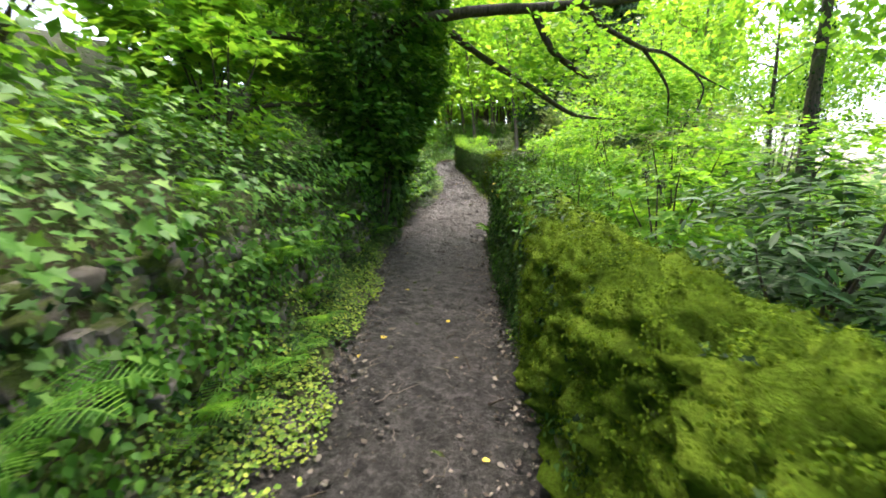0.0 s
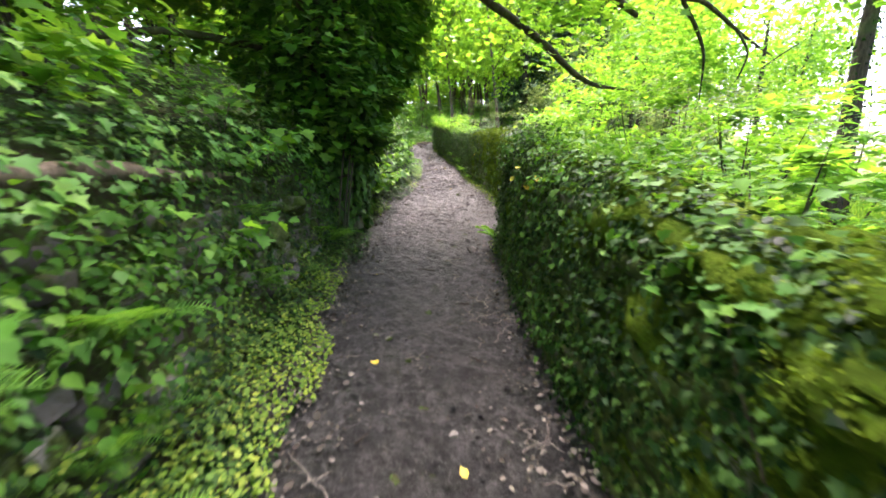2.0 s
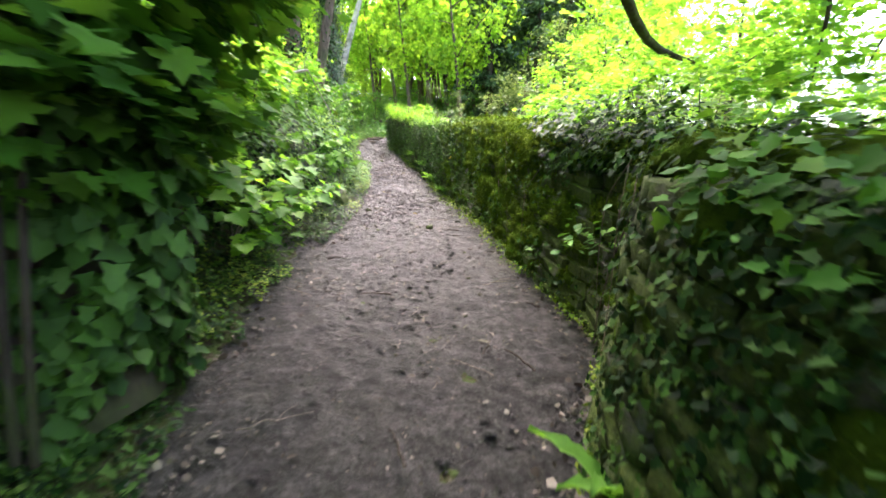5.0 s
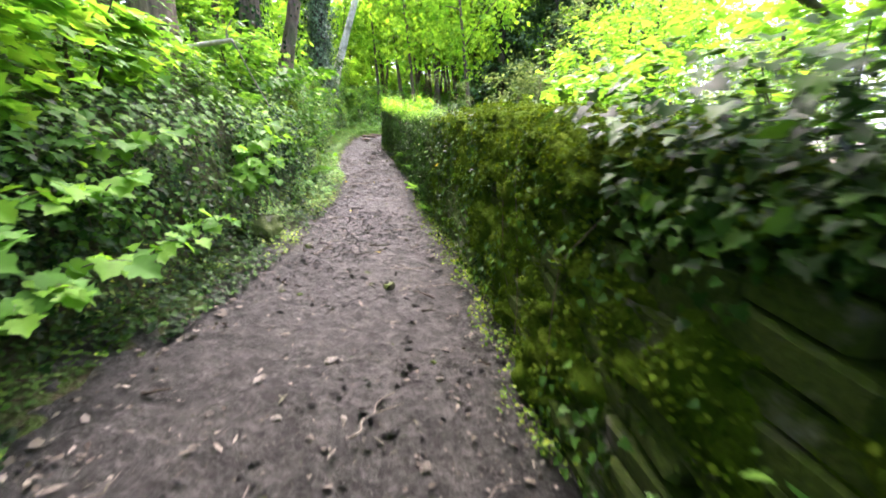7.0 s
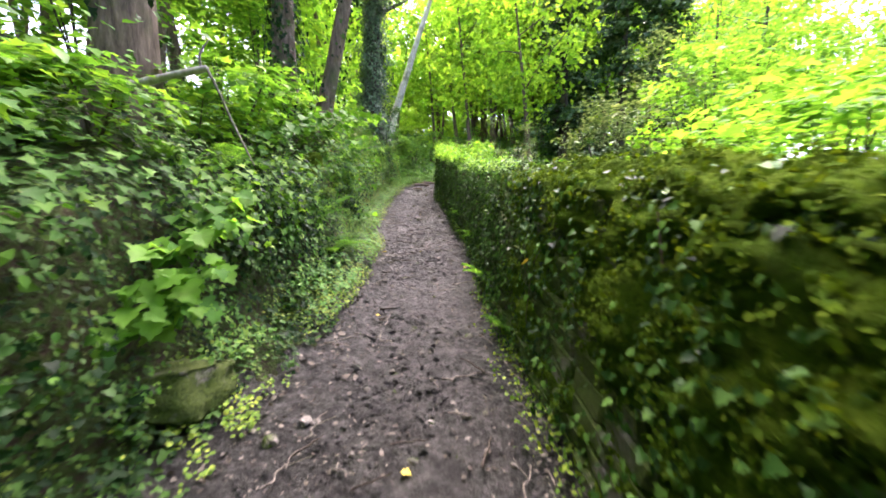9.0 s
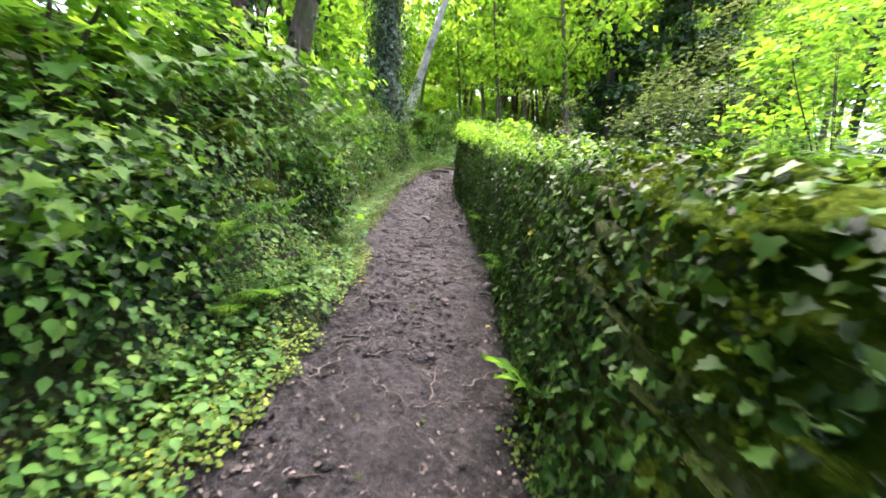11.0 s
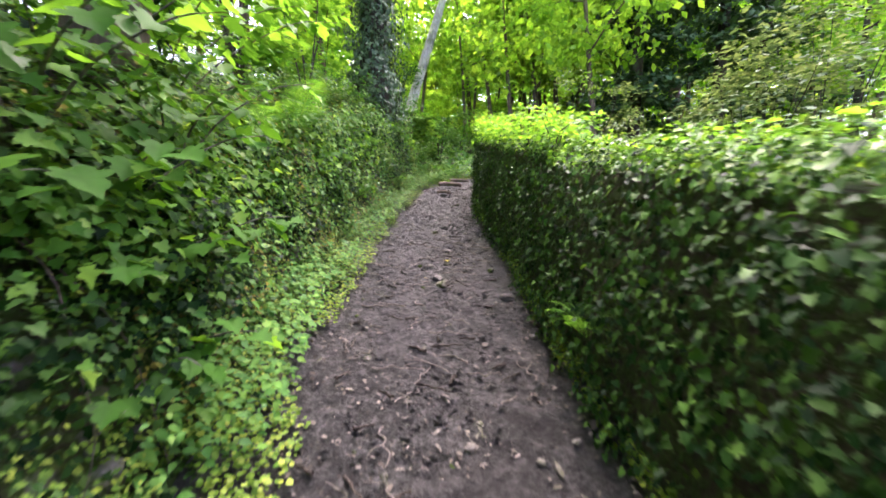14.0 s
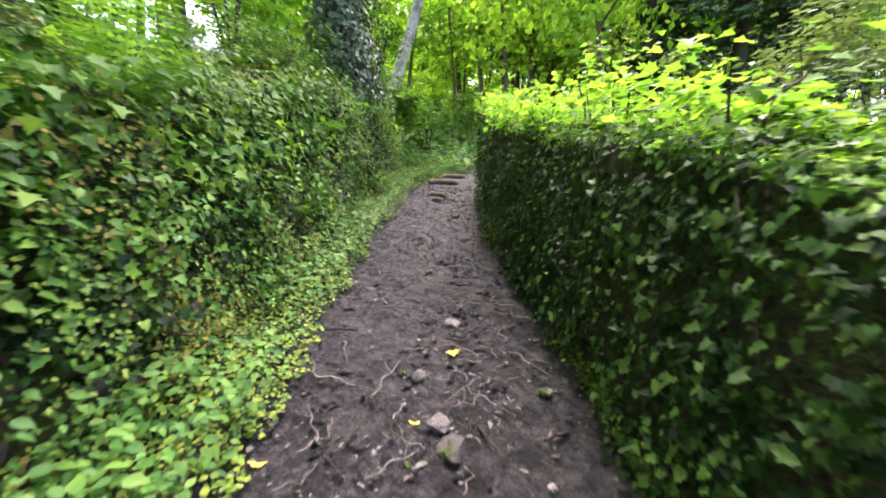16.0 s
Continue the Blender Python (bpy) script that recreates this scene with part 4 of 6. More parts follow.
# trunks that stand on the left bank further up
tree("tall brown-barked tree on the bank", (-2.25, 13.6), 13, 0.26, (0.1, 0.5), BARK, ((-2.2, 0.3, 9.5), (2.2, 2.6, 2.4), 2600, 50, 0.5, 0.16, LOBED_LEAF, SYCAMORE), 6, ivy=350)
tree("ivy-clad tree with rough bark on the bank", (-1.85, 16.4), 12, 0.22, (0.0, 0.4), BARK, ((-2.2, 0.3, 9.0), (2.1, 2.4, 2.2), 2400, 44, 0.5, 0.16, LOBED_LEAF, SYCAMORE), 5, ivy=2600)
tree("leaning slender grey tree on the bank", (-1.55, 17.1), 11, 0.16, (2.6, 0.6), BARK, ((1.6, 0.8, 10.4), (1.6, 1.6, 1.2), 900, 26, 0.45, 0.15, LOBED_LEAF, SYCAMORE), 4, ivy=500)
tree("tree thickly covered with ivy at the bend", (-1.75, 24.2), 10, 0.4, (0.2, 0.3), BARK_DARK, ((0.0, 0.0, 7.5), (2.0, 2.0, 2.2), 6000, 70, 0.4, 0.1, OVATE_LEAF, IVY_GREY), 4, ivy=11000)
tree("pale-barked leaning tree in the wood", (-2.7, 33.0), 15, 0.3, (4.6, 0.5), BARK_PALE, ((4.0, 0.5, 13.5), (3.0, 3.0, 2.5), 4000, 60, 0.5, 0.2, OVATE_LEAF, SYCAMORE), 3, limb_from=0.7)

# wood on the hill ahead
wood = []
for k in range(4):
    q = ((0, 0, 11.8), (4.2, 4.2, 7.0), 2200, 100, 0.7, 0.5, DIAMOND, WOOD_LEAF_BACKLIT)
    wood.append(tree("slim dark-stemmed woodland tree with bright green crown", (3.0 + 2.1 * k, 46 + 2.5 * ((k * 7) % 4)), 18, 0.2, (rng.uniform(-3, 3), rng.uniform(-2, 2)), BARK, q, 6, "woodland trees on the hill", limb_from=0.35, sides=7))
for k in range(90):
    x, y = (rng.uniform(-16, 22), rng.uniform(40, 72)) if k < 46 else (rng.uniform(-40, 60), rng.uniform(70, 110))
    if abs(x + 1) < 2.2 and y < 40:
        continue
    s = rng.uniform(0.75, 1.2)
    copy_thing(wood[k % 4], pose(x, y, float(ground_z(x, y)) - 0.2, rz=rng.uniform(0, 360)) @ Matrix.Scale(s, 4))
for k in range(12):
    x, y = rng.uniform(-22, -11), rng.uniform(2, 36)
    copy_thing(wood[k % 4], pose(x, y, float(ground_z(x, y)) - 0.2, rz=rng.uniform(0, 360)) @ Matrix.Scale(rng.uniform(0.7, 1.0), 4))


for k in range(26):
    x, y = rng.uniform(6, 46), rng.uniform(44, 66)
    copy_thing(wood[k % 4], pose(x, y, float(ground_z(x, y)) - 0.2, rz=rng.uniform(0, 360)) @ Matrix.Scale(rng.uniform(0.9, 1.3), 4))
# the five at negative y are unseen, added behind the start for shade
for x, y, s in ((-9.5, 14.0, 0.95), (-6.9, 20.0, 0.7), (-5.4, 30.5, 0.9), (3.4, 36.0, 0.8), (-8.0, 28.0, 0.9), (7.0, 33.0, 0.8), (-9.5, 18.0, 0.8), (-8.0, 22.5, 0.9), (-6.5, 26.5, 0.8), (-5.8, -4.0, 0.9), (2.7, -2.4, 0.85), (-3.4, -2.6, 0.8), (-1.8, -6.5, 0.85), (2.6, -7.5, 0.9)):
    copy_thing(wood[int(abs(x * 3 + y)) % 4], pose(x, y, float(ground_z(x, y)) - 0.2, rz=rng.uniform(0, 360)) @ Matrix.Scale(s, 4))


def conifer(x, y, height, spread):
    """A dark evergreen with drooping boughs down to the ground."""
    thing = new("conifer")
    z0 = float(ground_z(x, y)) - 0.2
    thing.location = (x, y, z0)
    tagged(thing, "tall dark conifer with drooping boughs", "tree", "dark conifers beyond the wall")
    part("trunk", tube_mesh("trunk", [(0, 0, 0), (0, 0.1, height * 0.5), (0.1, 0, height)], [0.35, 0.22, 0.05], 9), BARK_DARK, thing)
    spots, nors = [], []
    for i in range(95):
        f = rng.uniform(0.08, 1)
        a, ln = rng.uniform(0, 6.283), spread * (1.05 - f) * rng.uniform(0.7, 1.1)
        m = 100
        t = rng.uniform(0.1, 1, m)
        q = np.stack([np.cos(a) * ln * t, np.sin(a) * ln * t, f * height - 0.35 * ln * t ** 1.6], -1) + rng.normal(0, 1, (m, 3)) * [0.22, 0.22, 0.1]
        spots.append(q)
        nors.append(np.tile([math.cos(a) * 0.4, math.sin(a) * 0.4, 0.9], (m, 1)))
    part("crown", leaf_mesh("crown", np.vstack(spots), np.vstack(nors), 0.24, TUFT, 0.5), CONIFER, thing)
    return thing


conifer(10.2, 36, 21, 4.2)
conifer(14.0, 35, 20, 5.0)
conifer(18.5, 38, 21, 5.0)
conifer(12.0, 43, 22, 4.6)


def shrub(label, base, height, spread, n, size, shape, mat, stems=6, name="shrub", group="", lift=0.0, up=0.8):
    """A bush: a few stems from the ground and leaves in uneven clumps."""
    thing = new(name)
    z0 = float(ground_z(*base)) + lift
    thing.location = (*base, z0)
    tagged(thing, label, "shrub", group)
    for i in range(stems):
        a = rng.uniform(0, 6.283)
        t = np.array([math.cos(a) * spread * 0.6, math.sin(a) * spread * 0.6, height * rng.uniform(0.7, 0.95)])
        part("stem", tube_mesh("stem", [(0, 0, -0.1), t * [0.35, 0.35, 0.5] + rng.normal(0, 0.05, 3), t * 0.8, t], np.array([0.022, 0.017, 0.011, 0.004]) * min(1.0, 0.15 + height / 1.6), 5), BARK_DARK, thing)
    q, nor = clump_spots((0, 0, height * 0.58), (spread, spread, height * 0.45), n, max(14, n // 60), 0.13 * spread + 0.06)
    q[:, 2] = np.maximum(q[:, 2], 0.02)
    part("leaves", leaf_mesh("leaves", q, nor + [0, 0, up], size, shape, 0.4), mat, thing)
    return thing


# bushes behind and over the wall
shrub("dark evergreen shrub with long leathery leaves behind the wall", (2.6, 2.5), 2.1, 0.75, 2400, 0.16, LONG_LEAF, EVERGREEN, 4)
shrub("dark evergreen shrub with long leathery leaves behind the wall", (3.1, 1.4), 1.9, 0.8, 2400, 0.16, LONG_LEAF, EVERGREEN, 4)
shrub("dark evergreen shrub with long leathery leaves behind the wall", (3.9, 3.4), 2.0, 0.9, 2400, 0.16, LONG_LEAF, EVERGREEN, 4)
for x, y, h, s, n in ((1.7, 4.6, 2.0, 0.55, 900), (1.9, 6.0, 2.1, 0.7, 1300), (2.3, 7.6, 2.1, 0.8, 1400), (3.2, 9.0, 2.2, 1.0, 1400)):
    shrub("leafy green bush growing over the wall top", (x, y), h, s, n, 0.085, OVATE_LEAF, HERB, group="bushes behind the wall")
for x, y, h, s, n in ((3.4, 12.0, 2.5, 1.0, 1600), (3.3, 15.5, 1.8, 0.9, 1300), (2.5, 20.7, 2.3, 0.8, 1300), (2.6, 21.8, 2.8, 0.8, 1200), (7.4, 19.8, 3.4, 1.4, 1800)):
    shrub("bright green sycamore saplings growing behind the wall", (x, y), h, s, n, 0.1, LOBED_LEAF, SYCAMORE, group="saplings behind the wall")
shrub("grey-green bush behind the wall", (3.6, 24.0), 3.4, 1.3, 1800, 0.1, OVATE_LEAF, GREY_LEAF)
shrub("grey-green bush behind the wall", (2.4, 12.5), 2.4, 0.6, 700, 0.07, OVATE_LEAF, GREY_LEAF)
for x, y, h, s in ((7.5, 24, 4.6, 1.9), (11.0, 26, 8.0, 2.6), (8.0, 19, 5.4, 2.0), (9.5, 14.5, 4.6, 2.0), (12.5, 20, 8, 2.7), (6.0, 14.5, 3.4, 1.4), (13, 15, 5, 2.3), (15, 9, 4.5, 2.3), (13, 5, 3.5, 2.0)):
    shrub("tall mixed green thicket beyond the wall", (x, y), h, s, 2600, 0.19, DIAMOND, GREY_LEAF if (int(x) % 2) else SYCAMORE, 7, group="thickets beyond the wall")

# trees in the glade on the right
right_tree = tree("ivy-grown tree in the glade beyond the wall", (10.6, 10.4), 13, 0.22, (0.6, 0.2), BARK_DARK, ((0.5, 0, 8.5), (3.2, 3.2, 3.5), 3400, 80, 0.55, 0.27, DIAMOND, SYCAMORE), 6, "trees in the glade", ivy=500)
# first copy, trunk out of view, added to shade the wall and screen sky
for x, y, s in ((4.7, 1.9, 0.72), (22, 13, 1.0), (24, 26, 1.1), (29, 17, 1.1), (31, 30, 1.2), (19, 33, 1.0), (15, 26, 0.9), (36, 22, 1.2), (26, 6, 1.0), (33, 2, 1.1), (44, 12, 1.4), (47, 28, 1.5), (42, 40, 1.4), (30, 44, 1.2), (52, 0, 1.5), (56, 18, 1.6), (38, -8, 1.3)):
    copy_thing(right_tree, pose(x, y, float(ground_z(x, y)) - 0.2, rz=rng.uniform(0, 360)) @ Matrix.Scale(s, 4))

# young growth on and above the left bank
for x, y, h, s, n in ((-1.35, 8.9, 1.9, 0.55, 420), (-1.45, 10.2, 1.2, 0.55, 420), (-1.9, 9.6, 1.7, 0.8, 700), (-1.6, 11.3, 0.95, 0.5, 420), (-2.2, 12.3, 0.7, 0.6, 420),
                      (-1.5, 14.3, 1.5, 0.5, 320), (-1.75, 15.8, 1.3, 0.55, 400), (-1.9, 17.6, 2.0, 0.6, 420), (-2.2, 19.6, 2.2, 0.7, 480), (-2.4, 21.8, 2.4, 0.8, 520), (-2.6, 4.2, 1.6, 0.8, 520), (-3.0, 2.2, 1.6, 0.9, 560), (-2.4, 0.6, 1.3, 0.7, 420)):
    shrub("young sycamore growth with bright lobed leaves on the bank", (x, y), h, s, n, 0.13, LOBED_LEAF, SYCAMORE, 4, group="young growth on the bank")
for x, y, h, s in ((-5.2, 3.5, 3.6, 1.7), (-6.0, 8.5, 4.6, 2.0), (-5.0, 13, 4.4, 1.8), (-6.5, 17.5, 5.0, 2.2), (-5.0, 22, 4.6, 1.9), (-8.5, 5.5, 5.2, 2.4), (-9, 12, 5.6, 2.5), (-8, 24, 5.5, 2.4), (-5.2, -1.5, 3.6, 1.8), (-4.6, 28, 4.4, 1.9), (-8.5, 33, 5.5, 2.6), (-12, 19, 6.5, 3.0), (-13, 8, 6.5, 3.0), (-11.5, 0, 6.0, 2.8),
                   (-4.0, 6.2, 2.8, 1.3), (-4.8, 9.5, 5.0, 1.7)):
    shrub("tall sunlit thicket on the slope above the bank", (x, y), h, s, 2000, 0.24, DIAMOND, SYCAMORE, 6, group="thickets above the bank")
for x, y, h, s in ((-1.9, 29, 2.6, 1.2), (-4, 34, 3.2, 1.8), (0.5, 36, 2.4, 1.5), (4.0, 38, 2.6, 1.8), (8, 36, 3.2, 1.9), (-0.6, 31.5, 2.2, 1.0), (-1.3, 26.4, 1.9, 0.8)):
    shrub("green woodland bush at the bend of the path", (x, y), h, s, 1700, 0.17, DIAMOND, HERB, 6, group="bushes at the bend")
shrub("low dark evergreen bush beside the path", (-1.35, 24.9), 2.2, 0.7, 1500, 0.08, OVATE_LEAF, HOLLY, 5)

for x, y, h, s, n, m in ((3.4, 5.4, 2.3, 0.9, 1100, SYCAMORE), (4.8, 7.2, 2.9, 1.2, 1300, SYCAMORE), (5.6, 4.8, 2.4, 1.1, 1200, HERB), (7.2, 7.6, 3.2, 1.5, 1500, SYCAMORE), (5.2, 10.5, 3.2, 1.3, 1300, SYCAMORE), (8.4, 11.0, 3.4, 1.6, 1500, SYCAMORE), (7.6, 3.6, 2.2, 1.2, 1200, HERB)):
    shrub("bright leafy sycamore thicket beyond the wall", (x, y), h, s, n, 0.13, LOBED_LEAF if m is SYCAMORE else OVATE_LEAF, m, 6, group="thickets close behind the wall")
for k in range(11):
    y = 18.7 + 0.55 * k + rng.uniform(-0.2, 0.2)
    p, _ = wall_point(y, 1.22, 0.0)
    q = shrub("bright yellow-green sycamore seedlings rooted on the wall top", (float(p[0]), float(p[1])), rng.uniform(0.28, 0.5), 0.27, 170, 0.06, LOBED_LEAF, SYCAMORE, 3, "seedling_clump", "seedlings on the wall top")
    q.location.z = float(p[2])

for x, y, h, s, n in ((-1.9, 12.9, 0.65, 0.6, 420), (-1.75, 14.9, 1.0, 0.6, 420), (-1.7, 13.8, 0.7, 0.5, 320)):
    shrub("young sycamore growth with bright lobed leaves on the bank", (x, y), h, s, n, 0.1, LOBED_LEAF, SYCAMORE, 4, group="young growth on the bank")

# dense far edge of the wood
far = shrub("dense green edge of the wood far up the hill", (-30, 74), 11, 4.6, 1500, 0.8, DIAMOND, WOOD_LEAF_BACKLIT, 5, "far_thicket", "far edge of the wood")
for k in range(26):
    x, y = -28 + 3.6 * k + rng.uniform(-1, 1), 74 + rng.uniform(0, 14)
    copy_thing(far, pose(x, y, float(ground_z(x, y)) - 0.3, rz=rng.uniform(0, 360)) @ Matrix.Scale(rng.uniform(0.8, 1.3), 4))
for k in range(16):
    x, y = -8 + 2.0 * k + rng.uniform(-1, 1), 50 + rng.uniform(0, 14)
    copy_thing(far, pose(x, y, float(ground_z(x, y)) - 0.3, rz=rng.uniform(0, 360)) @ Matrix.Scale(rng.uniform(0.26, 0.42), 4))
for k in range(30):
    x, y = -45 + 3.4 * k + rng.uniform(-1, 1), 84 + rng.uniform(-6, 8)
    copy_thing(far, pose(x, y, float(ground_z(x, y)) - 0.6, rz=rng.uniform(0, 360)) @ Matrix.Scale(rng.uniform(0.55, 0.8), 4))
for k in range(9):
    x, y = 34 + 3 * k, 62 - 7 * k + rng.uniform(-2, 2)
    copy_thing(far, pose(x, y, float(ground_z(x, y)) - 0.3, rz=rng.uniform(0, 360)) @ Matrix.Scale(rng.uniform(0.7, 1.0), 4))


def wall_overhang():
    """Big-leaved ivy and young leaves bushing out over the wall top."""
    n = 1100
    y = rng.uniform(7.8, 9.3, n)
    s = rng.uniform(0.9, 1.5, n)
    q, nor = wall_point(y, s, 0.05 + rng.uniform(0, 1, n) ** 1.3 * np.where(s > 1.15, 0.38, 0.06))
    me = leaf_mesh("ivy_bush", q, nor * 0.6 + [0, -0.2, 0.8], 0.055, IVY_FINE, 0.4, np.array([-0.3, 0, -0.8]))
    tagged(part("ivy_bush", me, IVY_MID), "bushy overhang of large ivy leaves on the wall top", "ivy", kind="stuff")
    n = 2000
    y = rng.uniform(7.6, 8.9, n)
    s = rng.uniform(0.88, 1.7, n)
    q, nor = wall_point(y, s, 0.02 + rng.uniform(0, 1, n) * np.where(s > 1.15, 0.32, 0.05) * np.interp(y, [7.6, 8.0, 8.5, 8.9], [0.4, 1, 1, 0.5]))
    me = leaf_mesh("ivy_bush", q, nor * 0.7 + [0, -0.3, 0.6], 0.042, IVY_LEAF, 0.4, np.array([-0.3, 0, -0.8]))
    tagged(part("ivy_bush", me, IVY), "dark dense ivy heaped over the wall top", "ivy", kind="stuff")

    n = 7000
    y = rng.uniform(14.2, 26, n)
    s = rng.uniform(1.08, 1.7, n)
    keep = patchy(y, s, 2.3, 23.0) > -0.1
    y, s, n = y[keep], s[keep], int(keep.sum())
    q, nor = wall_point(y, s, 0.04 + rng.uniform(0, 1, n) ** 1.5 * np.interp(s, [1.05, 1.4], [0.04, 0.14]))
    me = leaf_mesh("wall_top_leaves", q, nor * 0.3 + [-0.1, -0.15, 0.9], 0.042, LOBED_LEAF, 0.35)
    tagged(part("wall_top_leaves", me, SYCAMORE), "yellow-green young leaves along the wall top", "plants", kind="stuff")

    n = 2300
    y = 2.9 + 3.9 * rng.uniform(0, 1, n)
    s = rng.uniform(0.9, 2.0, n)
    keep = patchy(y, s, 1.9, 17.0) > -0.2
    y, s, n = y[keep], s[keep], int(keep.sum())
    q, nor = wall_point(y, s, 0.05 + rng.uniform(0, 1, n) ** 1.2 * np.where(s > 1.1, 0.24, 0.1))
    # sprouts get the shaded leaf colour, so the wall stays darker here
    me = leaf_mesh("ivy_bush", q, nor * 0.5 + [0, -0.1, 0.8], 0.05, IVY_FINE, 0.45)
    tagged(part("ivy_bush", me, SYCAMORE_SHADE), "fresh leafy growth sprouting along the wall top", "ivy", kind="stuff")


wall_overhang()


def ivy_stems():
    """Bare brown ivy stems that hang down the wall face."""
    for i in range(18):
        y = rng.uniform(2.5, 23)
        pts = []
        for j in range(5):
            f = j / 4
            p, _ = wall_point(y + 0.16 * math.sin(f * 4 + i) + 0.05 * math.sin(f * 11 + 2 * i), 0.98 - f * rng.uniform(0.16, 0.24) * 4, 0.085 + 0.03 * math.sin(i + f * 5))
            pts.append(p)
        ob = part("ivy_stem", tube_mesh("ivy_stem", pts, [0.0045, 0.004, 0.004, 0.003, 0.002], 5), BARK)
        tagged(ob, "thin brown ivy stem hanging down the wall", "ivy stem", "ivy stems on the wall")
    for i in range(12):
        y = rng.uniform(11, 23)
        b = float(bank_height(y))
        pts = []
        for j in range(5):
            f = j / 4
            h = 0.15 + b * (1 - f) * 0.95
            u = 0.5 + 0.4 * max(0.0, (h - 0.15) / b) ** (1 / 1.2)
            pts.append((float(left_x(y)) - u + 0.1 + 0.03 * math.sin(i + 5 * f), y + 0.16 * math.sin(4 * f + i) + 0.05 * math.sin(11 * f + 2 * i), float(floor_z(y)) + h))
        ob = part("ivy_stem", tube_mesh("ivy_stem", pts, [0.005, 0.0045, 0.004, 0.003, 0.002], 5), BARK)
        tagged(ob, "thin brown ivy stem hanging down the bank", "ivy stem", "ivy stems on the bank")


ivy_stems()


# ---------------------------------------------------------------- ferns, saplings and other plants one can count
def frond_mesh(name, length):
    """An arching frond with pinnae that shorten to the tip, growing along +y and curving down."""
    verts, tris = [], []
    m = 21
    for i in range(m):
        f = (i + 1) / m
        y = length * math.sin(f * 1.25) / 1.25 * 1.15
        z = length * (0.55 * f - 0.62 * f * f)
        w = length * 0.3 * math.sin(min(1.0, 0.25 + f) * math.pi * 0.62) * (1 - f ** 3) + 0.008
        d = length * 0.03
        for sgn in (-1, 1):
            k = len(verts)
            for j in range(8):
                g = j / 7
                verts.append((sgn * w * g, y + 1.3 * d * g, z + 0.03 * w * g - 0.12 * w * g * g))
            for j in range(7):
                g = (j + 0.8) / 7
                t = d * 0.68 * (1 - g) ** 0.55
                for e in (-1, 1):
                    verts.append((sgn * w * g, y + 1.3 * d * g + e * t, z - 0.06 * w * g * g + 0.004))
                    a = len(verts) - 1
                    tris.append((k + j, k + j + 1, a) if e * sgn > 0 else (k + j + 1, k + j, a))
    k = len(verts)
    for i in range(9):
        f = i / 8
        y, z = length * math.sin(f * 1.25) / 1.25 * 1.15, length * (0.55 * f - 0.62 * f * f)
        r = 0.005 * (1 - 0.7 * f)
        verts += [(-r, y, z + 0.002), (r, y, z + 0.002), (0, y, z - r)]
        if i:
            a = k + 3 * (i - 1)
            tris += [(a, a + 1, a + 4), (a, a + 4, a + 3), (a + 1, a + 2, a + 5), (a + 1, a + 5, a + 4)]
    return raw_mesh(name, np.array(verts), np.array(tris))


FRONDS = [frond_mesh("frond", l) for l in (0.42, 0.52, 0.62)]
for _f in FRONDS:
    _f.materials.append(FERN)


def fern(x, y, size, facing, z=None, count=8, rise=0):
    """A fern: a rosette of fronds. facing: degrees, the way most fronds arch."""
    thing = new("fern")
    thing.location = (x, y, float(ground_z(x, y)) + 0.07 if z is None else z)
    tagged(thing, "green fern with arching feathery fronds on the bank" if x < left_x(y) + 0.2 else "green fern growing at the foot of the wall", "fern", "ferns along the path")
    for i in range(count):
        ob = part("frond", FRONDS[i % 3], FERN, thing)
        ob.matrix_basis = pose(0, 0, 0, rise + rng.uniform(8, 38), rng.uniform(-12, 12), facing - 90 + (i - (count - 1) / 2) * 230 / count + rng.uniform(-14, 14)) @ Matrix.Scale(size * rng.uniform(0.8, 1.1), 4)


for x, y, s, a, z in ((-1.5, 1.0, 0.95, -20, None), (-1.36, 1.7, 0.95, 0, None), (-1.42, 3.42, 0.7, -10, None), (-1.32, 6.75, 0.95, -5, None), (-1.5, 5.05, 0.75, -10, None), (-1.65, 5.3, 0.6, 10, None),
                      (-0.62, 14.42, 1.05, 65, 2.82), (-0.48, 14.3, 1.0, 45, 2.4), (-1.0, 13.2, 0.7, 0, None), (-1.6, 17.9, 0.9, -20, None), (-1.25, 21.4, 0.9, -10, None), (-1.0, 23.3, 0.8, -10, None), (-1.1, 20.6, 0.7, 0, None),
                      (1.5, 15.5, 0.62, 200, 2.55), (1.36, 17.1, 0.55, 200, 2.95), (1.5, 12.9, 0.5, 190, 1.9), (-1.7, 2.4, 0.7, 0, None), (-1.28, 3.1, 0.8, -15, 0.3), (-1.5, 3.65, 0.8, 0, 0.95), (-1.22, 2.55, 0.75, -20, 0.3), (-1.4, 2.85, 0.75, -10, 1.0), (-1.3, 12.7, 0.6, 0, None)):
    fern(x, y, s, a, z)
fern(-1.25, 19.0, 1.3, 20, 4.42, 9, 22)
fern(-1.4, 18.5, 1.0, 0, 4.25, 7, 20)


def strap_mesh(name, length):
    """A hart's-tongue leaf: an undivided wavy strap."""
    v, f = [], []
    for i in range(9):
        t = i / 8
        y, z = length * t, length * (0.7 * t - 0.55 * t * t)
        w = length * 0.11 * math.sin(math.pi * min(1, 0.18 + t * 0.82)) + 0.002
        wav = 0.012 * math.sin(t * 17)
        v += [(-w, y, z + 0.02 + wav), (0, y, z), (w, y, z + 0.02 - wav)]
        if i:
            a = 3 * (i - 1)
            f += [(a, a + 1, a + 4, a + 3), (a + 1, a + 2, a + 5, a + 4)]
    return raw_mesh(name, np.array(v), np.array(f), True)


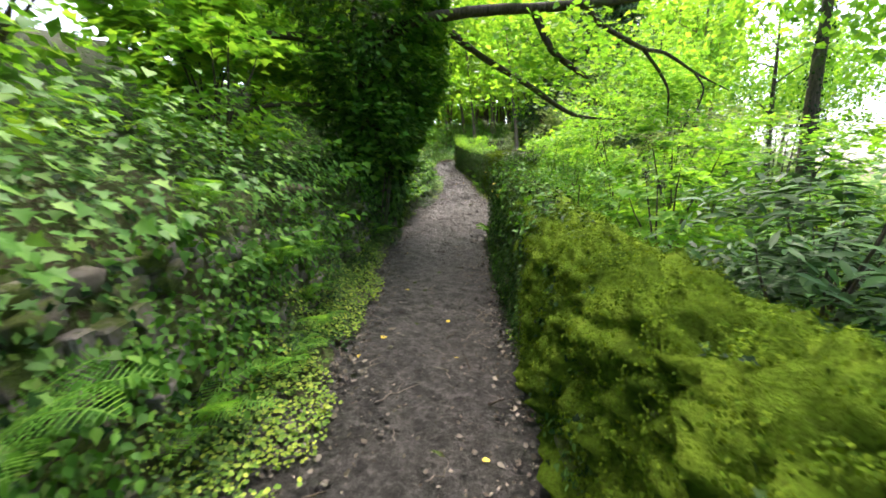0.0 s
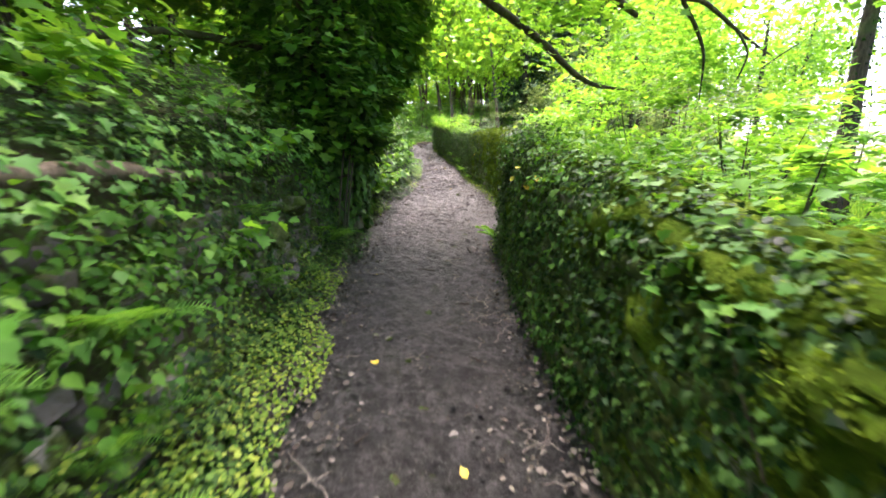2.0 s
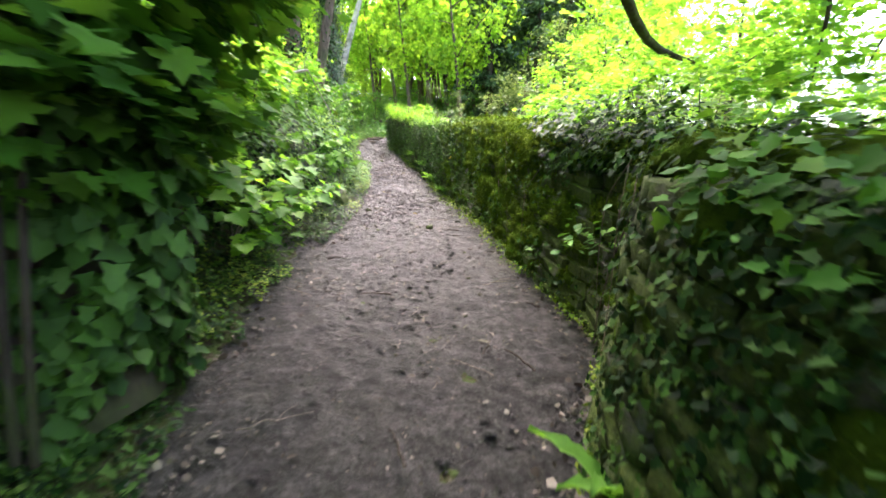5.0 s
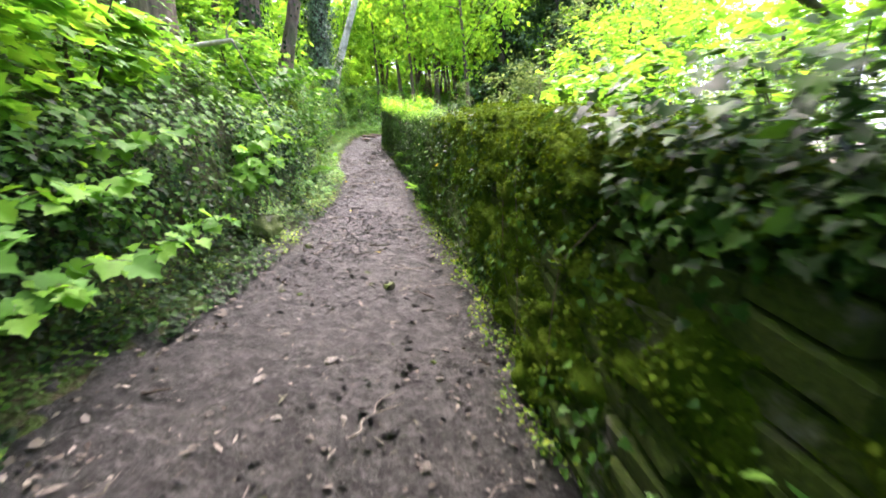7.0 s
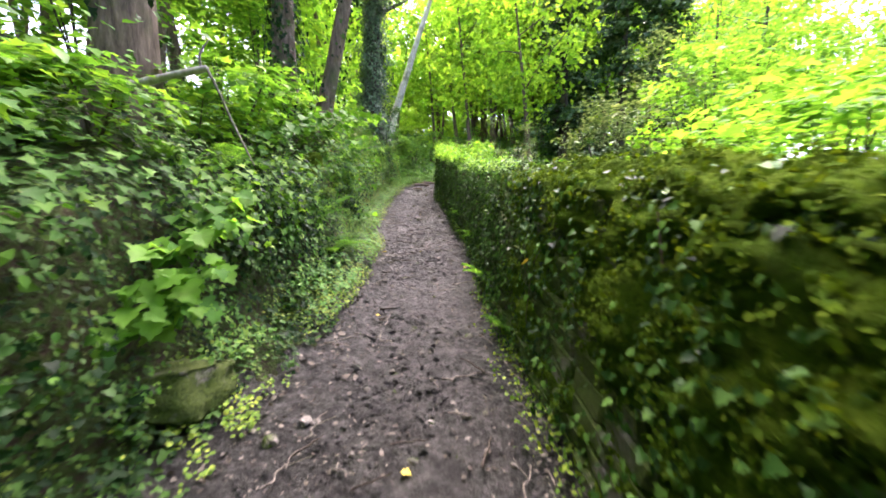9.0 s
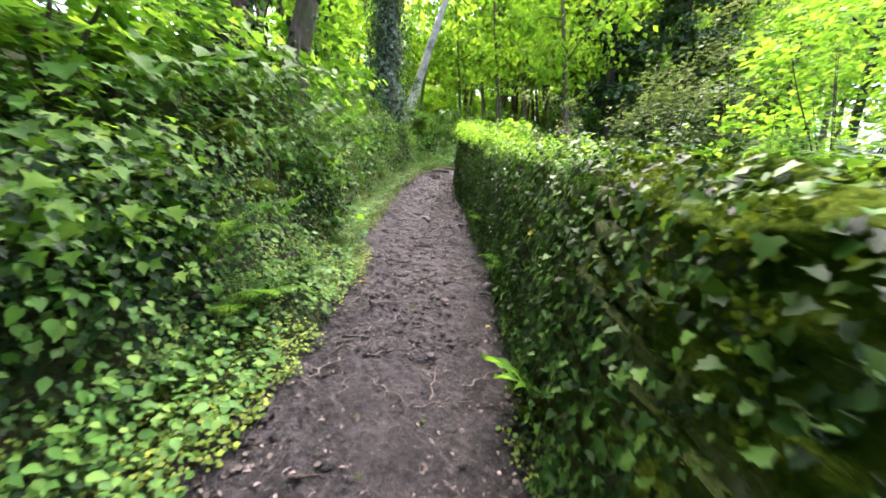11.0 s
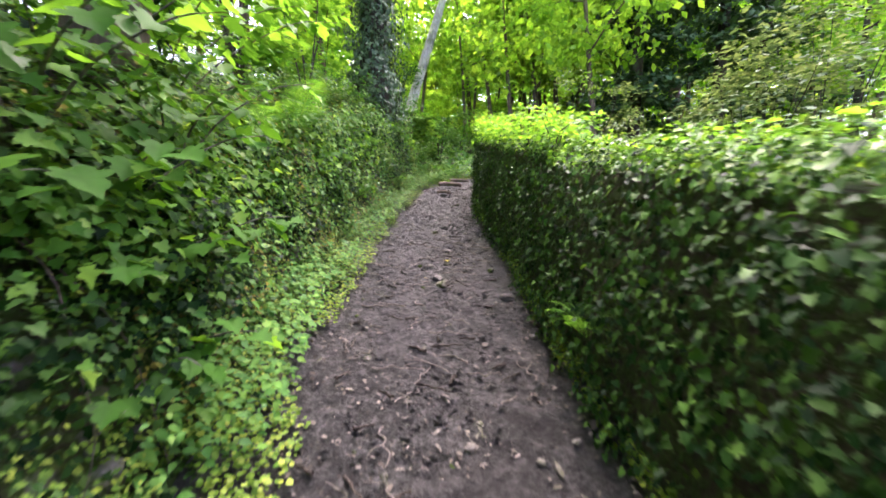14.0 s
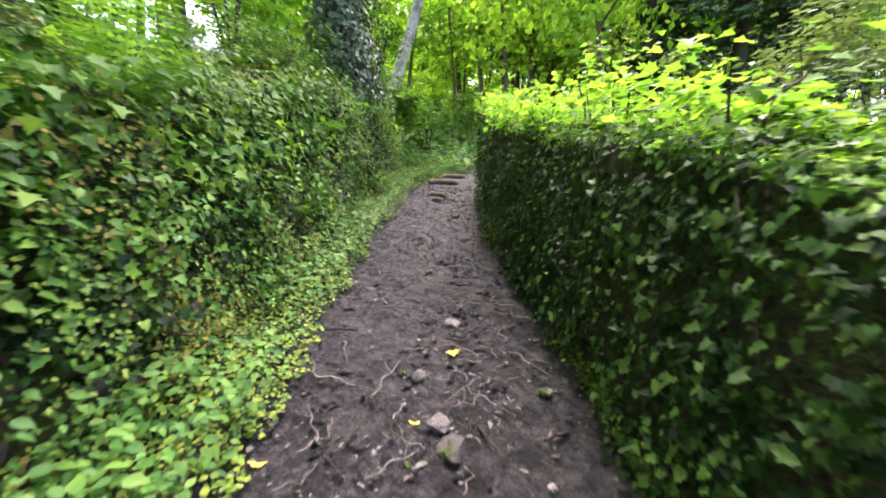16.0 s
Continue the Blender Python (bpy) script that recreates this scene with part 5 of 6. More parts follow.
STRAP = strap_mesh("strap_leaf", 0.34)
STRAP.materials.append(FERN)
for x, y, z, a in ((0.92, 6.8, 0.86, 200), (-1.2, 12.85, None, -30), (-1.5, 7.6, None, 0), (1.5, 14.0, 2.1, 190), (-0.72, 15.5, None, -20)):
    plant = new("hartstongue_fern")
    plant.location = (x, y, float(ground_z(x, y)) - 0.02 if z is None else z)
    tagged(plant, "hart's-tongue fern with glossy strap leaves", "fern", "hart's-tongue ferns")
    for i in range(6):
        ob = part("strap_leaf", STRAP, FERN, plant)
        ob.matrix_basis = pose(0, 0, 0, rng.uniform(5, 40), 0, a - 90 + (i - 2.5) * 34 + rng.uniform(-10, 10)) @ Matrix.Scale(rng.uniform(0.7, 1.1), 4)


def leaf_piece(name, template, size, mat):
    me = raw_mesh(name, template[0] * size, template[1], True)
    me.materials.append(mat)
    return me


# each size in a shaded and a lit colour; pale is the lit share
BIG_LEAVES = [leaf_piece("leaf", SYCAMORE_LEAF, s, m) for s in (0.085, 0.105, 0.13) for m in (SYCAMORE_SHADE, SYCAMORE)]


def sapling(x, y, z, reach, facing, count=14, pale=0.3, size=1.0):
    """A sycamore shoot: a thin stem leaning out from the bank with big lobed leaves, tips drooping."""
    thing = new("sapling")
    thing.location = (x, y, z)
    tagged(thing, "sycamore sapling with large lobed green leaves on the bank", "sapling", "sycamore saplings on the bank")
    a = radians(facing)
    d = np.array([math.cos(a), math.sin(a), 0])
    side = np.array([-d[1], d[0], 0])
    for b in range(3):
        w = side * (b - 1) * 0.45 + d
        pts = [np.zeros(3), w * reach * 0.35 + [0, 0, reach * 0.35 + 0.05 * b], w * reach * 0.75 + [0, 0, reach * (0.45 + 0.12 * b)], w * reach + [0, 0, reach * (0.42 + 0.14 * b)]]
        stem = part("stem", tube_mesh("stem", pts, [0.008, 0.006, 0.004, 0.002], 5), TWIG, thing)
        m = int(count * 0.5)
        for i in range(m):
            t = 0.22 + 0.78 * (i + 1) / m
            p = np.array([np.interp(t, [0, 0.35, 0.75, 1], [q[k] for q in pts]) for k in range(3)])
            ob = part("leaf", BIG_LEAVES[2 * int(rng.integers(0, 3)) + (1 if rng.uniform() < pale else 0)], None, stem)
            turn = math.degrees(math.atan2(w[1], w[0])) - 90 + (55 if i % 2 else -55) * rng.uniform(0.4, 1.3) * (t < 0.95)
            ob.matrix_basis = pose(*(p + rng.normal(0, 0.03, 3)), rng.uniform(-48, -2), rng.uniform(-30, 30), turn) @ Matrix.Scale(size * rng.uniform(0.75, 1.15), 4)


for x, y, u, r, a, n, pale, sz in ((-1.62, 3.15, 0.75, 0.5, -50, 15, 0.1, 0.85), (-1.65, 2.6, 0.35, 0.32, -40, 12, 0.0, 0.8), (-1.8, 4.2, 0.9, 0.5, -60, 12, 0.2, 0.9), (-1.9, 5.6, 1.1, 0.6, -40, 18, 0.3, 1.0), (-2.1, 5.9, 1.5, 0.6, -70, 15, 0.3, 1.0),
                              (-1.85, 6.3, 1.2, 0.6, -60, 15, 0.3, 1.0), (-1.0, 9.6, 0.5, 0.6, -60, 18, 0.4, 1.1), (-1.05, 10.4, 0.6, 0.6, -60, 18, 0.5, 1.1), (-1.1, 11.0, 0.9, 0.5, -60, 18, 0.6, 1.0), (-0.74, 12.15, 0.6, 0.45, -50, 34, 0.8, 0.95), (-0.7, 12.05, 0.46, 0.4, -60, 30, 0.7, 0.95), (-0.8, 12.35, 0.78, 0.5, -45, 32, 0.8, 0.95),
                              (-0.9, 12.7, 0.9, 0.5, -50, 15, 0.6, 1.0), (-1.0, 15.6, 1.1, 0.6, -70, 15, 0.6, 1.0), (-1.15, 16.7, 0.9, 0.85, -25, 21, 0.05, 1.0), (-1.1, 16.95, 0.55, 0.75, -25, 21, 0.05, 1.0), (-1.15, 17.15, 1.2, 0.85, -25, 21, 0.15, 1.0), (-0.9, 16.7, 0.2, 0.55, -30, 15, 0.2, 1.0), (-1.1, 16.4, 1.4, 0.8, -20, 18, 0.35, 1.0), (-1.2, 9.3, 0.35, 0.7, -45, 18, 0.4, 1.0), (-1.25, 9.9, 0.6, 0.6, -45, 21, 0.5, 1.0), (-1.1, 10.0, 0.25, 0.55, -40, 15, 0.3, 1.0), (-1.0, 9.8, 0.3, 0.42, -50, 18, 0.5, 0.95), (-0.82, 10.5, 0.3, 0.4, -50, 18, 0.5, 0.9), (-0.72, 11.0, 0.35, 0.36, -50, 16, 0.5, 0.9), (-1.1, 9.2, 0.25, 0.42, -45, 18, 0.4, 0.95), (-1.7, 5.0, 0.6, 0.5, -40, 15, 0.3, 0.9),
                              (-1.3, 16.0, 1.6, 0.6, -70, 18, 0.6, 1.0), (-1.5, 16.2, 1.5, 1.15, -30, 44, 0.05, 1.1), (-1.55, 16.9, 1.55, 1.2, -20, 44, 0.3, 1.1), (-1.5, 15.4, 1.45, 1.0, -40, 36, 0.1, 1.05), (-1.6, 17.6, 1.6, 1.2, -10, 40, 0.4, 1.05), (-1.5, 14.6, 1.4, 0.8, -30, 28, 0.1, 1.0), (-1.6, 1.6, 0.5, 0.3, -40, 12, 0.0, 0.75)):
    sapling(x, y, float(floor_z(y)) + u, r, a, n, pale, sz)


def pile_leaf(me, x, y, z, tilt, turn, s, label, group, name="fallen_leaf"):
    ob = part(name, me, None)
    ob.matrix_basis = pose(x, y, z, rng.uniform(-tilt, tilt), rng.uniform(-tilt, tilt), turn) @ Matrix.Scale(s, 4)
    tagged(ob, label, "leaf", group)


# ---------------------------------------------------------------- litter, stones and twigs on the path
def litter():
    n = 11000
    y = rng.uniform(0.5, 25, n)
    k = np.where(rng.uniform(0, 1, n) < 0.62, np.where(rng.uniform(0, 1, n) < 0.55, rng.beta(1.2, 5, n), 1 - rng.beta(1.2, 6, n)), rng.uniform(0, 1, n))
    x = left_x(y) - 0.1 + (right_x(y) - left_x(y) + 0.1) * k
    keep = patchy(x, y, 2.6, 1.0) > -0.25
    x, y = x[keep], y[keep]
    n = len(x)
    me = leaf_mesh("leaf_litter", np.stack([x, y, path_z(x, y) + 0.012], -1), np.tile([0, 0, 1.0], (n, 1)), 0.014 + 0.03 * rng.uniform(0, 1, n) ** 2, OVATE_LEAF, 0.25)
    tagged(part("leaf_litter", me, DEAD_LEAF), "scattered dead brown leaves and crumbs on the path", "leaf litter", kind="stuff")
    n = 26000
    y = rng.uniform(0.5, 25, n)
    x = left_x(y) + (right_x(y) - left_x(y)) * rng.beta(1.5, 1.9, n)
    keep = rng.uniform(0, 1, n) < np.interp(y, [0, 5, 9, 12, 25], [0.15, 0.2, 0.6, 0.8, 0.8]) * np.clip(0.35 + patchy(x, y, 2.2, 6.0), 0, 1)
    x, y = x[keep], y[keep]
    rv, rf = mesh_arrays(rock_mesh("crumb", 3.0, False))
    rv, rf = np.array([(0.1, 0, 0.2), (0.6, 0.1, 0), (0.1, 0.42, 0.04), (-0.5, 0.2, 0), (-0.2, -0.4, 0.02), (0, 0, -0.2)]), np.array([(0, 1, 2), (0, 2, 3), (0, 3, 4), (0, 4, 1), (5, 2, 1), (5, 3, 2), (5, 4, 3), (5, 1, 4)])
    me = leaf_mesh("soil_crumbs", np.stack([x, y, path_z(x, y) + 0.008], -1), np.tile([0, 0, 1.0], (len(x), 1)), 0.013 + 0.055 * rng.uniform(0, 1, len(x)) ** 3, (rv * [1, 1, 1.5], rf), 0.3)
    tagged(part("soil_crumbs", me, MUD), "small clods and grit of dark earth on the path", "soil", kind="stuff")
    # leaf bits caught along both edges, and pale slivers of wood
    n = 5600
    y = np.where(rng.uniform(0, 1, n) < 0.35, rng.uniform(2.0, 7.5, n), rng.uniform(0.5, 25, n))
    l, r = left_x(y), right_x(y)
    x = np.where(rng.uniform(0, 1, n) < 0.65, l - 0.28 + np.abs(rng.normal(0, 0.24, n)), r + 0.02 - np.abs(rng.normal(0, 0.13, n)))
    me = leaf_mesh("edge_litter", np.stack([x, y, path_z(x, y) + 0.025], -1), np.tile([0, 0, 1.0], (n, 1)), 0.022 + 0.03 * rng.uniform(0, 1, n) ** 2, PENTA, 0.45)
    tagged(part("edge_litter", me, DEAD_LEAF), "dry leaf bits caught along the path's edges", "leaf litter", kind="stuff")
    n = 2400
    y = 8 + 15 * rng.uniform(0, 1, n)
    x = left_x(y) + (right_x(y) - left_x(y)) * rng.uniform(0.03, 0.97, n)
    keep = patchy(x, y, 2.0, 13.0) > -0.1
    x, y = x[keep], y[keep]
    me = leaf_mesh("wood_slivers", np.stack([x, y, path_z(x, y) + 0.012], -1), np.tile([0, 0, 1.0], (len(x), 1)), 0.03 + 0.06 * rng.uniform(0, 1, len(x)) ** 2, LONG_LEAF, 0.2)
    tagged(part("wood_slivers", me, TWIG), "slivers of bark and wood trodden into the path", "wood chips", kind="stuff")


litter()
YELLOWS = [leaf_piece("fallen_leaf", t, s, YELLOW_LEAF) for t, s in ((OVATE_LEAF, 0.07), (ROUND_LEAF, 0.06), (MAPLE_LEAF, 0.07))]
BROWNS = [leaf_piece("fallen_leaf", t, s, DEAD_LEAF) for t, s in ((MAPLE_LEAF, 0.09), (OVATE_LEAF, 0.07))]
for i, (x, y) in enumerate(((-0.64, 6.1), (0.1, 2.86), (0.74, 11.63), (1.3, 14.98), (0.25, 18.79), (-0.41, 18.53), (0.62, 15.9), (0.95, 16.2), (0.05, 15.75), (0.05, 3.55), (-0.5, 4.5), (0.45, 19.4), (0.2, 1.75), (0.3, 13.4), (-0.6, 3.2), (-0.75, 2.9))):
    pile_leaf(YELLOWS[i % 3], x, y, float(path_z(x, y)) + 0.014, 14, rng.uniform(0, 360), rng.uniform(0.7, 1.1), "yellow fallen leaf lying on the path", "yellow leaves on the path")
for i in range(46):
    y = rng.uniform(1, 23)
    x = float(left_x(y) + (right_x(y) - left_x(y)) * (rng.uniform(0.02, 0.25) if i % 3 else rng.uniform(0.2, 0.98)))
    pile_leaf(BROWNS[i % 2], x, y, float(path_z(x, y)) + 0.016, 16, rng.uniform(0, 360), rng.uniform(0.5, 0.95), "curled brown dead leaf on the path", "dead leaves on the path")
for y, s in ((5.45, 1.12), (4.96, 0.98), (5.7, 0.85), (4.9, 1.05), (5.2, 0.9), (14.4, 0.7), (15.2, 0.85), (12.4, 0.6)):
    p, n_ = wall_point(y, min(s, 1.0), 0.13)
    pile_leaf(YELLOWS[1], *p, 60, rng.uniform(0, 360), 1.0, "yellow ivy leaf hanging on the wall", "yellow leaves on the wall")

ROCKS = [rock_mesh("stone", k * 1.7, False) for k in range(6)]
for _m in ROCKS:
    _m.materials.append(STONE)
for i, (x, y, s) in enumerate(((0.45, 18.66, 0.13), (0.38, 18.8, 0.12), (0.97, 19.0, 0.075), (0.26, 19.13, 0.09), (1.08, 18.37, 0.11), (0.44, 19.7, 0.1), (0.65, 16.27, 0.07), (0.91, 15.88, 0.06), (0.71, 16.71, 0.06), (1.37, 15.83, 0.1), (0.55, 16.2, 0.06), (0.75, 16.1, 0.05),
                               (0.77, 16.17, 0.06), (0.49, 9.83, 0.08), (0.87, 10.76, 0.11), (0.6, 6.9, 0.13), (0.0, 11.8, 0.08), (0.13, 11.97, 0.07), (0.15, 15.5, 0.05), (-0.05, 18.3, 0.06), (0.12, 9.7, 0.06), (0.2, 13.0, 0.06), (0.17, 23.5, 0.16), (0.5, 22.5, 0.1), (0.6, 21.5, 0.08), (0.2, 20.6, 0.09), (0.4, 14.0, 0.05), (1.2, 13.0, 0.07), (1.1, 12.0, 0.05))):
    ob = part("stone", ROCKS[i % 6], STONE)
    ob.matrix_basis = pose(x, y, float(path_z(x, y)) + s * 0.16, rng.uniform(-12, 12), rng.uniform(-12, 12), rng.uniform(0, 360)) @ Matrix.Diagonal((s * 1.25, s * 0.95, s * 0.7, 1))
    tagged(ob, "rough grey-brown stone half sunk in the path", "stone", "loose stones on the path")
for i in range(170):
    y = rng.uniform(8.5, 22) if i % 5 else rng.uniform(1, 8.5)
    x = float(left_x(y) + (right_x(y) - left_x(y)) * rng.uniform(0.1, 0.95))
    s = rng.uniform(0.022, 0.05)
    ob = part("pebble", ROCKS[(i + 1) % 6], STONE)
    ob.matrix_basis = pose(x, y, float(path_z(x, y)) + s * 0.12, rng.uniform(-20, 20), rng.uniform(-20, 20), rng.uniform(0, 360)) @ Matrix.Diagonal((s * 1.3, s, s * 0.75, 1))
    tagged(ob, "small earthy pebble pressed into the path", "pebble", "pebbles on the path")


def twig_mesh(length, r, bend, fork):
    """A crooked twig, with a side shoot if fork."""
    k = 7
    side = np.cumsum(rng.normal(0, bend, k))
    side -= np.linspace(side[0], side[-1], k)
    pts = np.stack([np.linspace(-length / 2, length / 2, k), side, np.abs(rng.normal(0, 0.006, k))], -1)
    a = tube_mesh("twig", pts, np.linspace(r, r * 0.4, k), 5, 0.14)
    if not fork:
        return a
    d = np.array([length * 0.16, length * 0.2 * fork, 0.012])
    b = tube_mesh("twig", [pts[3], pts[3] + d * 0.5 + [0, 0, 0.006], pts[3] + d * [1.1, 0.9, 1], pts[3] + d * [1.9, 1.2, 0.6]], [r * 0.6, r * 0.5, r * 0.4, r * 0.2], 5, 0.12)
    va, fa = mesh_arrays(a)
    vb, fb = mesh_arrays(b)
    bpy.data.meshes.remove(a)
    bpy.data.meshes.remove(b)
    return raw_mesh("twig", np.vstack([va, vb]), np.vstack([fa, fb + len(va)]), True)


TWIGS = [twig_mesh(l, r, b, f) for l, r, b, f in ((0.14, 0.006, 0.008, 0), (0.22, 0.006, 0.02, 1), (0.26, 0.009, 0.016, 0), (0.34, 0.007, 0.03, -1), (0.42, 0.006, 0.035, 1), (0.13, 0.012, 0.006, 0))]
for k, _m in enumerate(TWIGS):
    _m.materials.append(BARK_DARK if k in (2, 5) else TWIG)
_spots = [(-0.65, 3.57, 30, 0), (0.27, 17.85, 75, 3), (-0.05, 17.8, -35, 1), (-0.05, 18.99, 100, 5), (0.64, 18.7, -60, 2), (0.22, 11.76, 60, 2), (0.12, 12.88, 25, 3), (0.5, 18.62, -50, 2), (0.2, 19.36, 20, 0), (-0.2, 4.55, 30, 1), (0.3, 4.66, 80, 1), (0.5, 5.3, 70, 3), (0.4, 5.4, 110, 3), (0.3, 6.5, 40, 3), (0.25, 6.4, -70, 4)]
for i in range(150):
    y = rng.uniform(13.5, 21) if i % 2 else (rng.uniform(8.5, 13.5) if i % 4 else rng.uniform(1.5, 8.5))
    _spots.append((float(left_x(y) + (right_x(y) - left_x(y)) * rng.uniform(0.05, 0.95)), y, rng.uniform(0, 180), int(rng.integers(0, 6))))
for i in range(60):
    y = 14 + 6.2 * rng.uniform(0, 1)
    _spots.append((float(left_x(y) + (right_x(y) - left_x(y)) * rng.beta(2.2, 2.6)), y, rng.uniform(0, 360), int(rng.integers(1, 6))))
for x, y, a, k in _spots:
    ob = part("twig", TWIGS[k], None)
    ob.matrix_basis = pose(x, y, float(path_z(x, y)) + 0.03, rng.uniform(-4, 4), rng.uniform(-5, 5), a) @ Matrix.Scale(rng.uniform(0.7, 1.15), 4)
    tagged(ob, "dry fallen twig lying on the path", "twig", "twigs on the path")
# a bare root that surfaces beside the wall
root = new("root")
root.location = (0.42, 3.68, float(path_z(0.42, 3.68)))
tagged(root, "pale forked dead root lying on the path", "root")
for a, l, ox, oy in ((15, 0.24, -0.06, 0), (64, 0.3, 0.02, -0.04), (118, 0.13, 0.06, 0.05), (-28, 0.12, 0.03, 0.02), (82, 0.2, -0.03, 0.06)):
    c, s = math.cos(radians(a)) * l, math.sin(radians(a)) * l
    w = rng.normal(0, 0.028, (4, 2))
    part("root_strand", tube_mesh("root_strand", [(ox, oy, 0.0)] + [(ox + c * f + w[k][0], oy + s * f + w[k][1], 0.03 * math.sin(f * 3) + 0.006) for k, f in enumerate((0.25, 0.5, 0.75, 1.0))], [0.007, 0.006, 0.006, 0.004, 0.002], 6, 0.12), TWIG, root)

# log steps where the path bends
for x, y, l, r, a in ((0.2, 25.3, 0.62, 0.08, 6), (0.45, 26.4, 0.6, 0.07, 12), (0.12, 23.9, 0.3, 0.06, -8)):
    lg = part("log", tube_mesh("log", [(-l / 2, 0, 0), (-l / 6, 0.02, 0.01), (l / 6, -0.01, 0.01), (l / 2, 0, 0)], [r, r * 1.05, r * 0.97, r * 0.9], 10, 0.04), BARK)
    lg.matrix_basis = pose(x, y, float(path_z(x, y)) + r * 0.45, 0, 0, a)
    tagged(lg, "half-buried log set as a step across the path", "log", "log steps")

# fallen branches on the bank
lg = part("fallen_branch", tube_mesh("fallen_branch", [(-1.68, 3.5, 1.64), (-1.7, 4.0, 1.7), (-1.72, 4.6, 1.68), (-1.76, 5.3, 1.72)], [0.05, 0.055, 0.045, 0.03], 9, 0.08), BARK)
tagged(lg, "dead barkless branch lying along the bank top", "branch")
br = new("broken_branch")
br.location = (-1.8, 13.05, 3.9)
tagged(br, "pale broken branch jutting out beside the tree trunk", "branch")
part("stick", tube_mesh("stick", [(-0.3, 0.2, -0.08), (0.07, -0.05, 0.03), (0.45, -0.05, 0.12), (0.78, -0.05, 0.19)], [0.035, 0.036, 0.032, 0.026], 8, 0.06), BARK_PALE, br)
part("side_twig", tube_mesh("side_twig", [(0.78, -0.05, 0.19), (0.86, -0.06, 0.05), (1.0, -0.1, -0.25), (1.2, -0.15, -0.62)], [0.014, 0.012, 0.01, 0.006], 6), TWIG, br, "thin drooping twig")
part("side_twig", tube_mesh("side_twig", [(0.74, -0.05, 0.18), (0.72, -0.05, 0.3), (0.8, -0.02, 0.45)], [0.012, 0.009, 0.004], 6), TWIG, br)

# mossy boulders of the old bank wall
for i, (x, y, z, sx, sy, sz) in enumerate(((-0.6, 11.95, 1.82, 0.56, 0.5, 0.36), (-0.86, 15.15, 3.2, 0.42, 0.44, 0.26), (-0.95, 15.0, 3.6, 0.5, 0.62, 0.3), (-1.62, 5.65, 1.15, 0.3, 0.55, 0.3), (-0.95, 14.4, 2.9, 0.35, 0.5, 0.28), (-1.6, 6.2, 1.4, 0.35, 0.5, 0.22))):
    me = rock_mesh("boulder", 20.0 + i * 3.1, False, 4)
    me.polygons.foreach_set("use_smooth", np.ones(len(me.polygons), bool))
    ob = part("boulder", me, MOSS if i in (1, 2) else STONE_MOSSY)
    ob.matrix_basis = pose(x, y, z, rng.uniform(-10, 10), rng.uniform(-10, 10), rng.uniform(0, 60)) @ Matrix.Diagonal((sx, sy, sz, 1))
    tagged(ob, "mossy boulder set in the bank beside the path", "boulder", "boulders in the bank")


# ---------------------------------------------------------------- stones of both walls, last
BLOCKS = {m: [rock_mesh("stone", 40 + k * 2.3) for k in range(8)] for m in (STONE_MOSSY, STONE_DAMP)}


def lay_stones(owner, spots, single, label, mat):
    """Stones as parts of a wall where the path passes close and stone shows; the rest joined."""
    vs, fs, base = [], [], 0
    for i, (m, near) in enumerate(spots):
        me = BLOCKS[mat][i % 8]
        if near and single > 0:
            single -= 1
            if not me.materials:
                me.materials.append(mat)
            ob = part("stone", me, None, owner)
            ob.matrix_basis = m
        else:
            v, f = mesh_arrays(me)
            mm = np.array(m)
            vs.append(v @ mm[:3, :3].T + mm[:3, 3])
            fs.append(f + base)
            base += len(v)
    if vs:
        ob = part("far_stones", raw_mesh("far_stones", np.vstack(vs), np.vstack(fs)), mat, owner, label)
        ob["kind"] = "stuff"


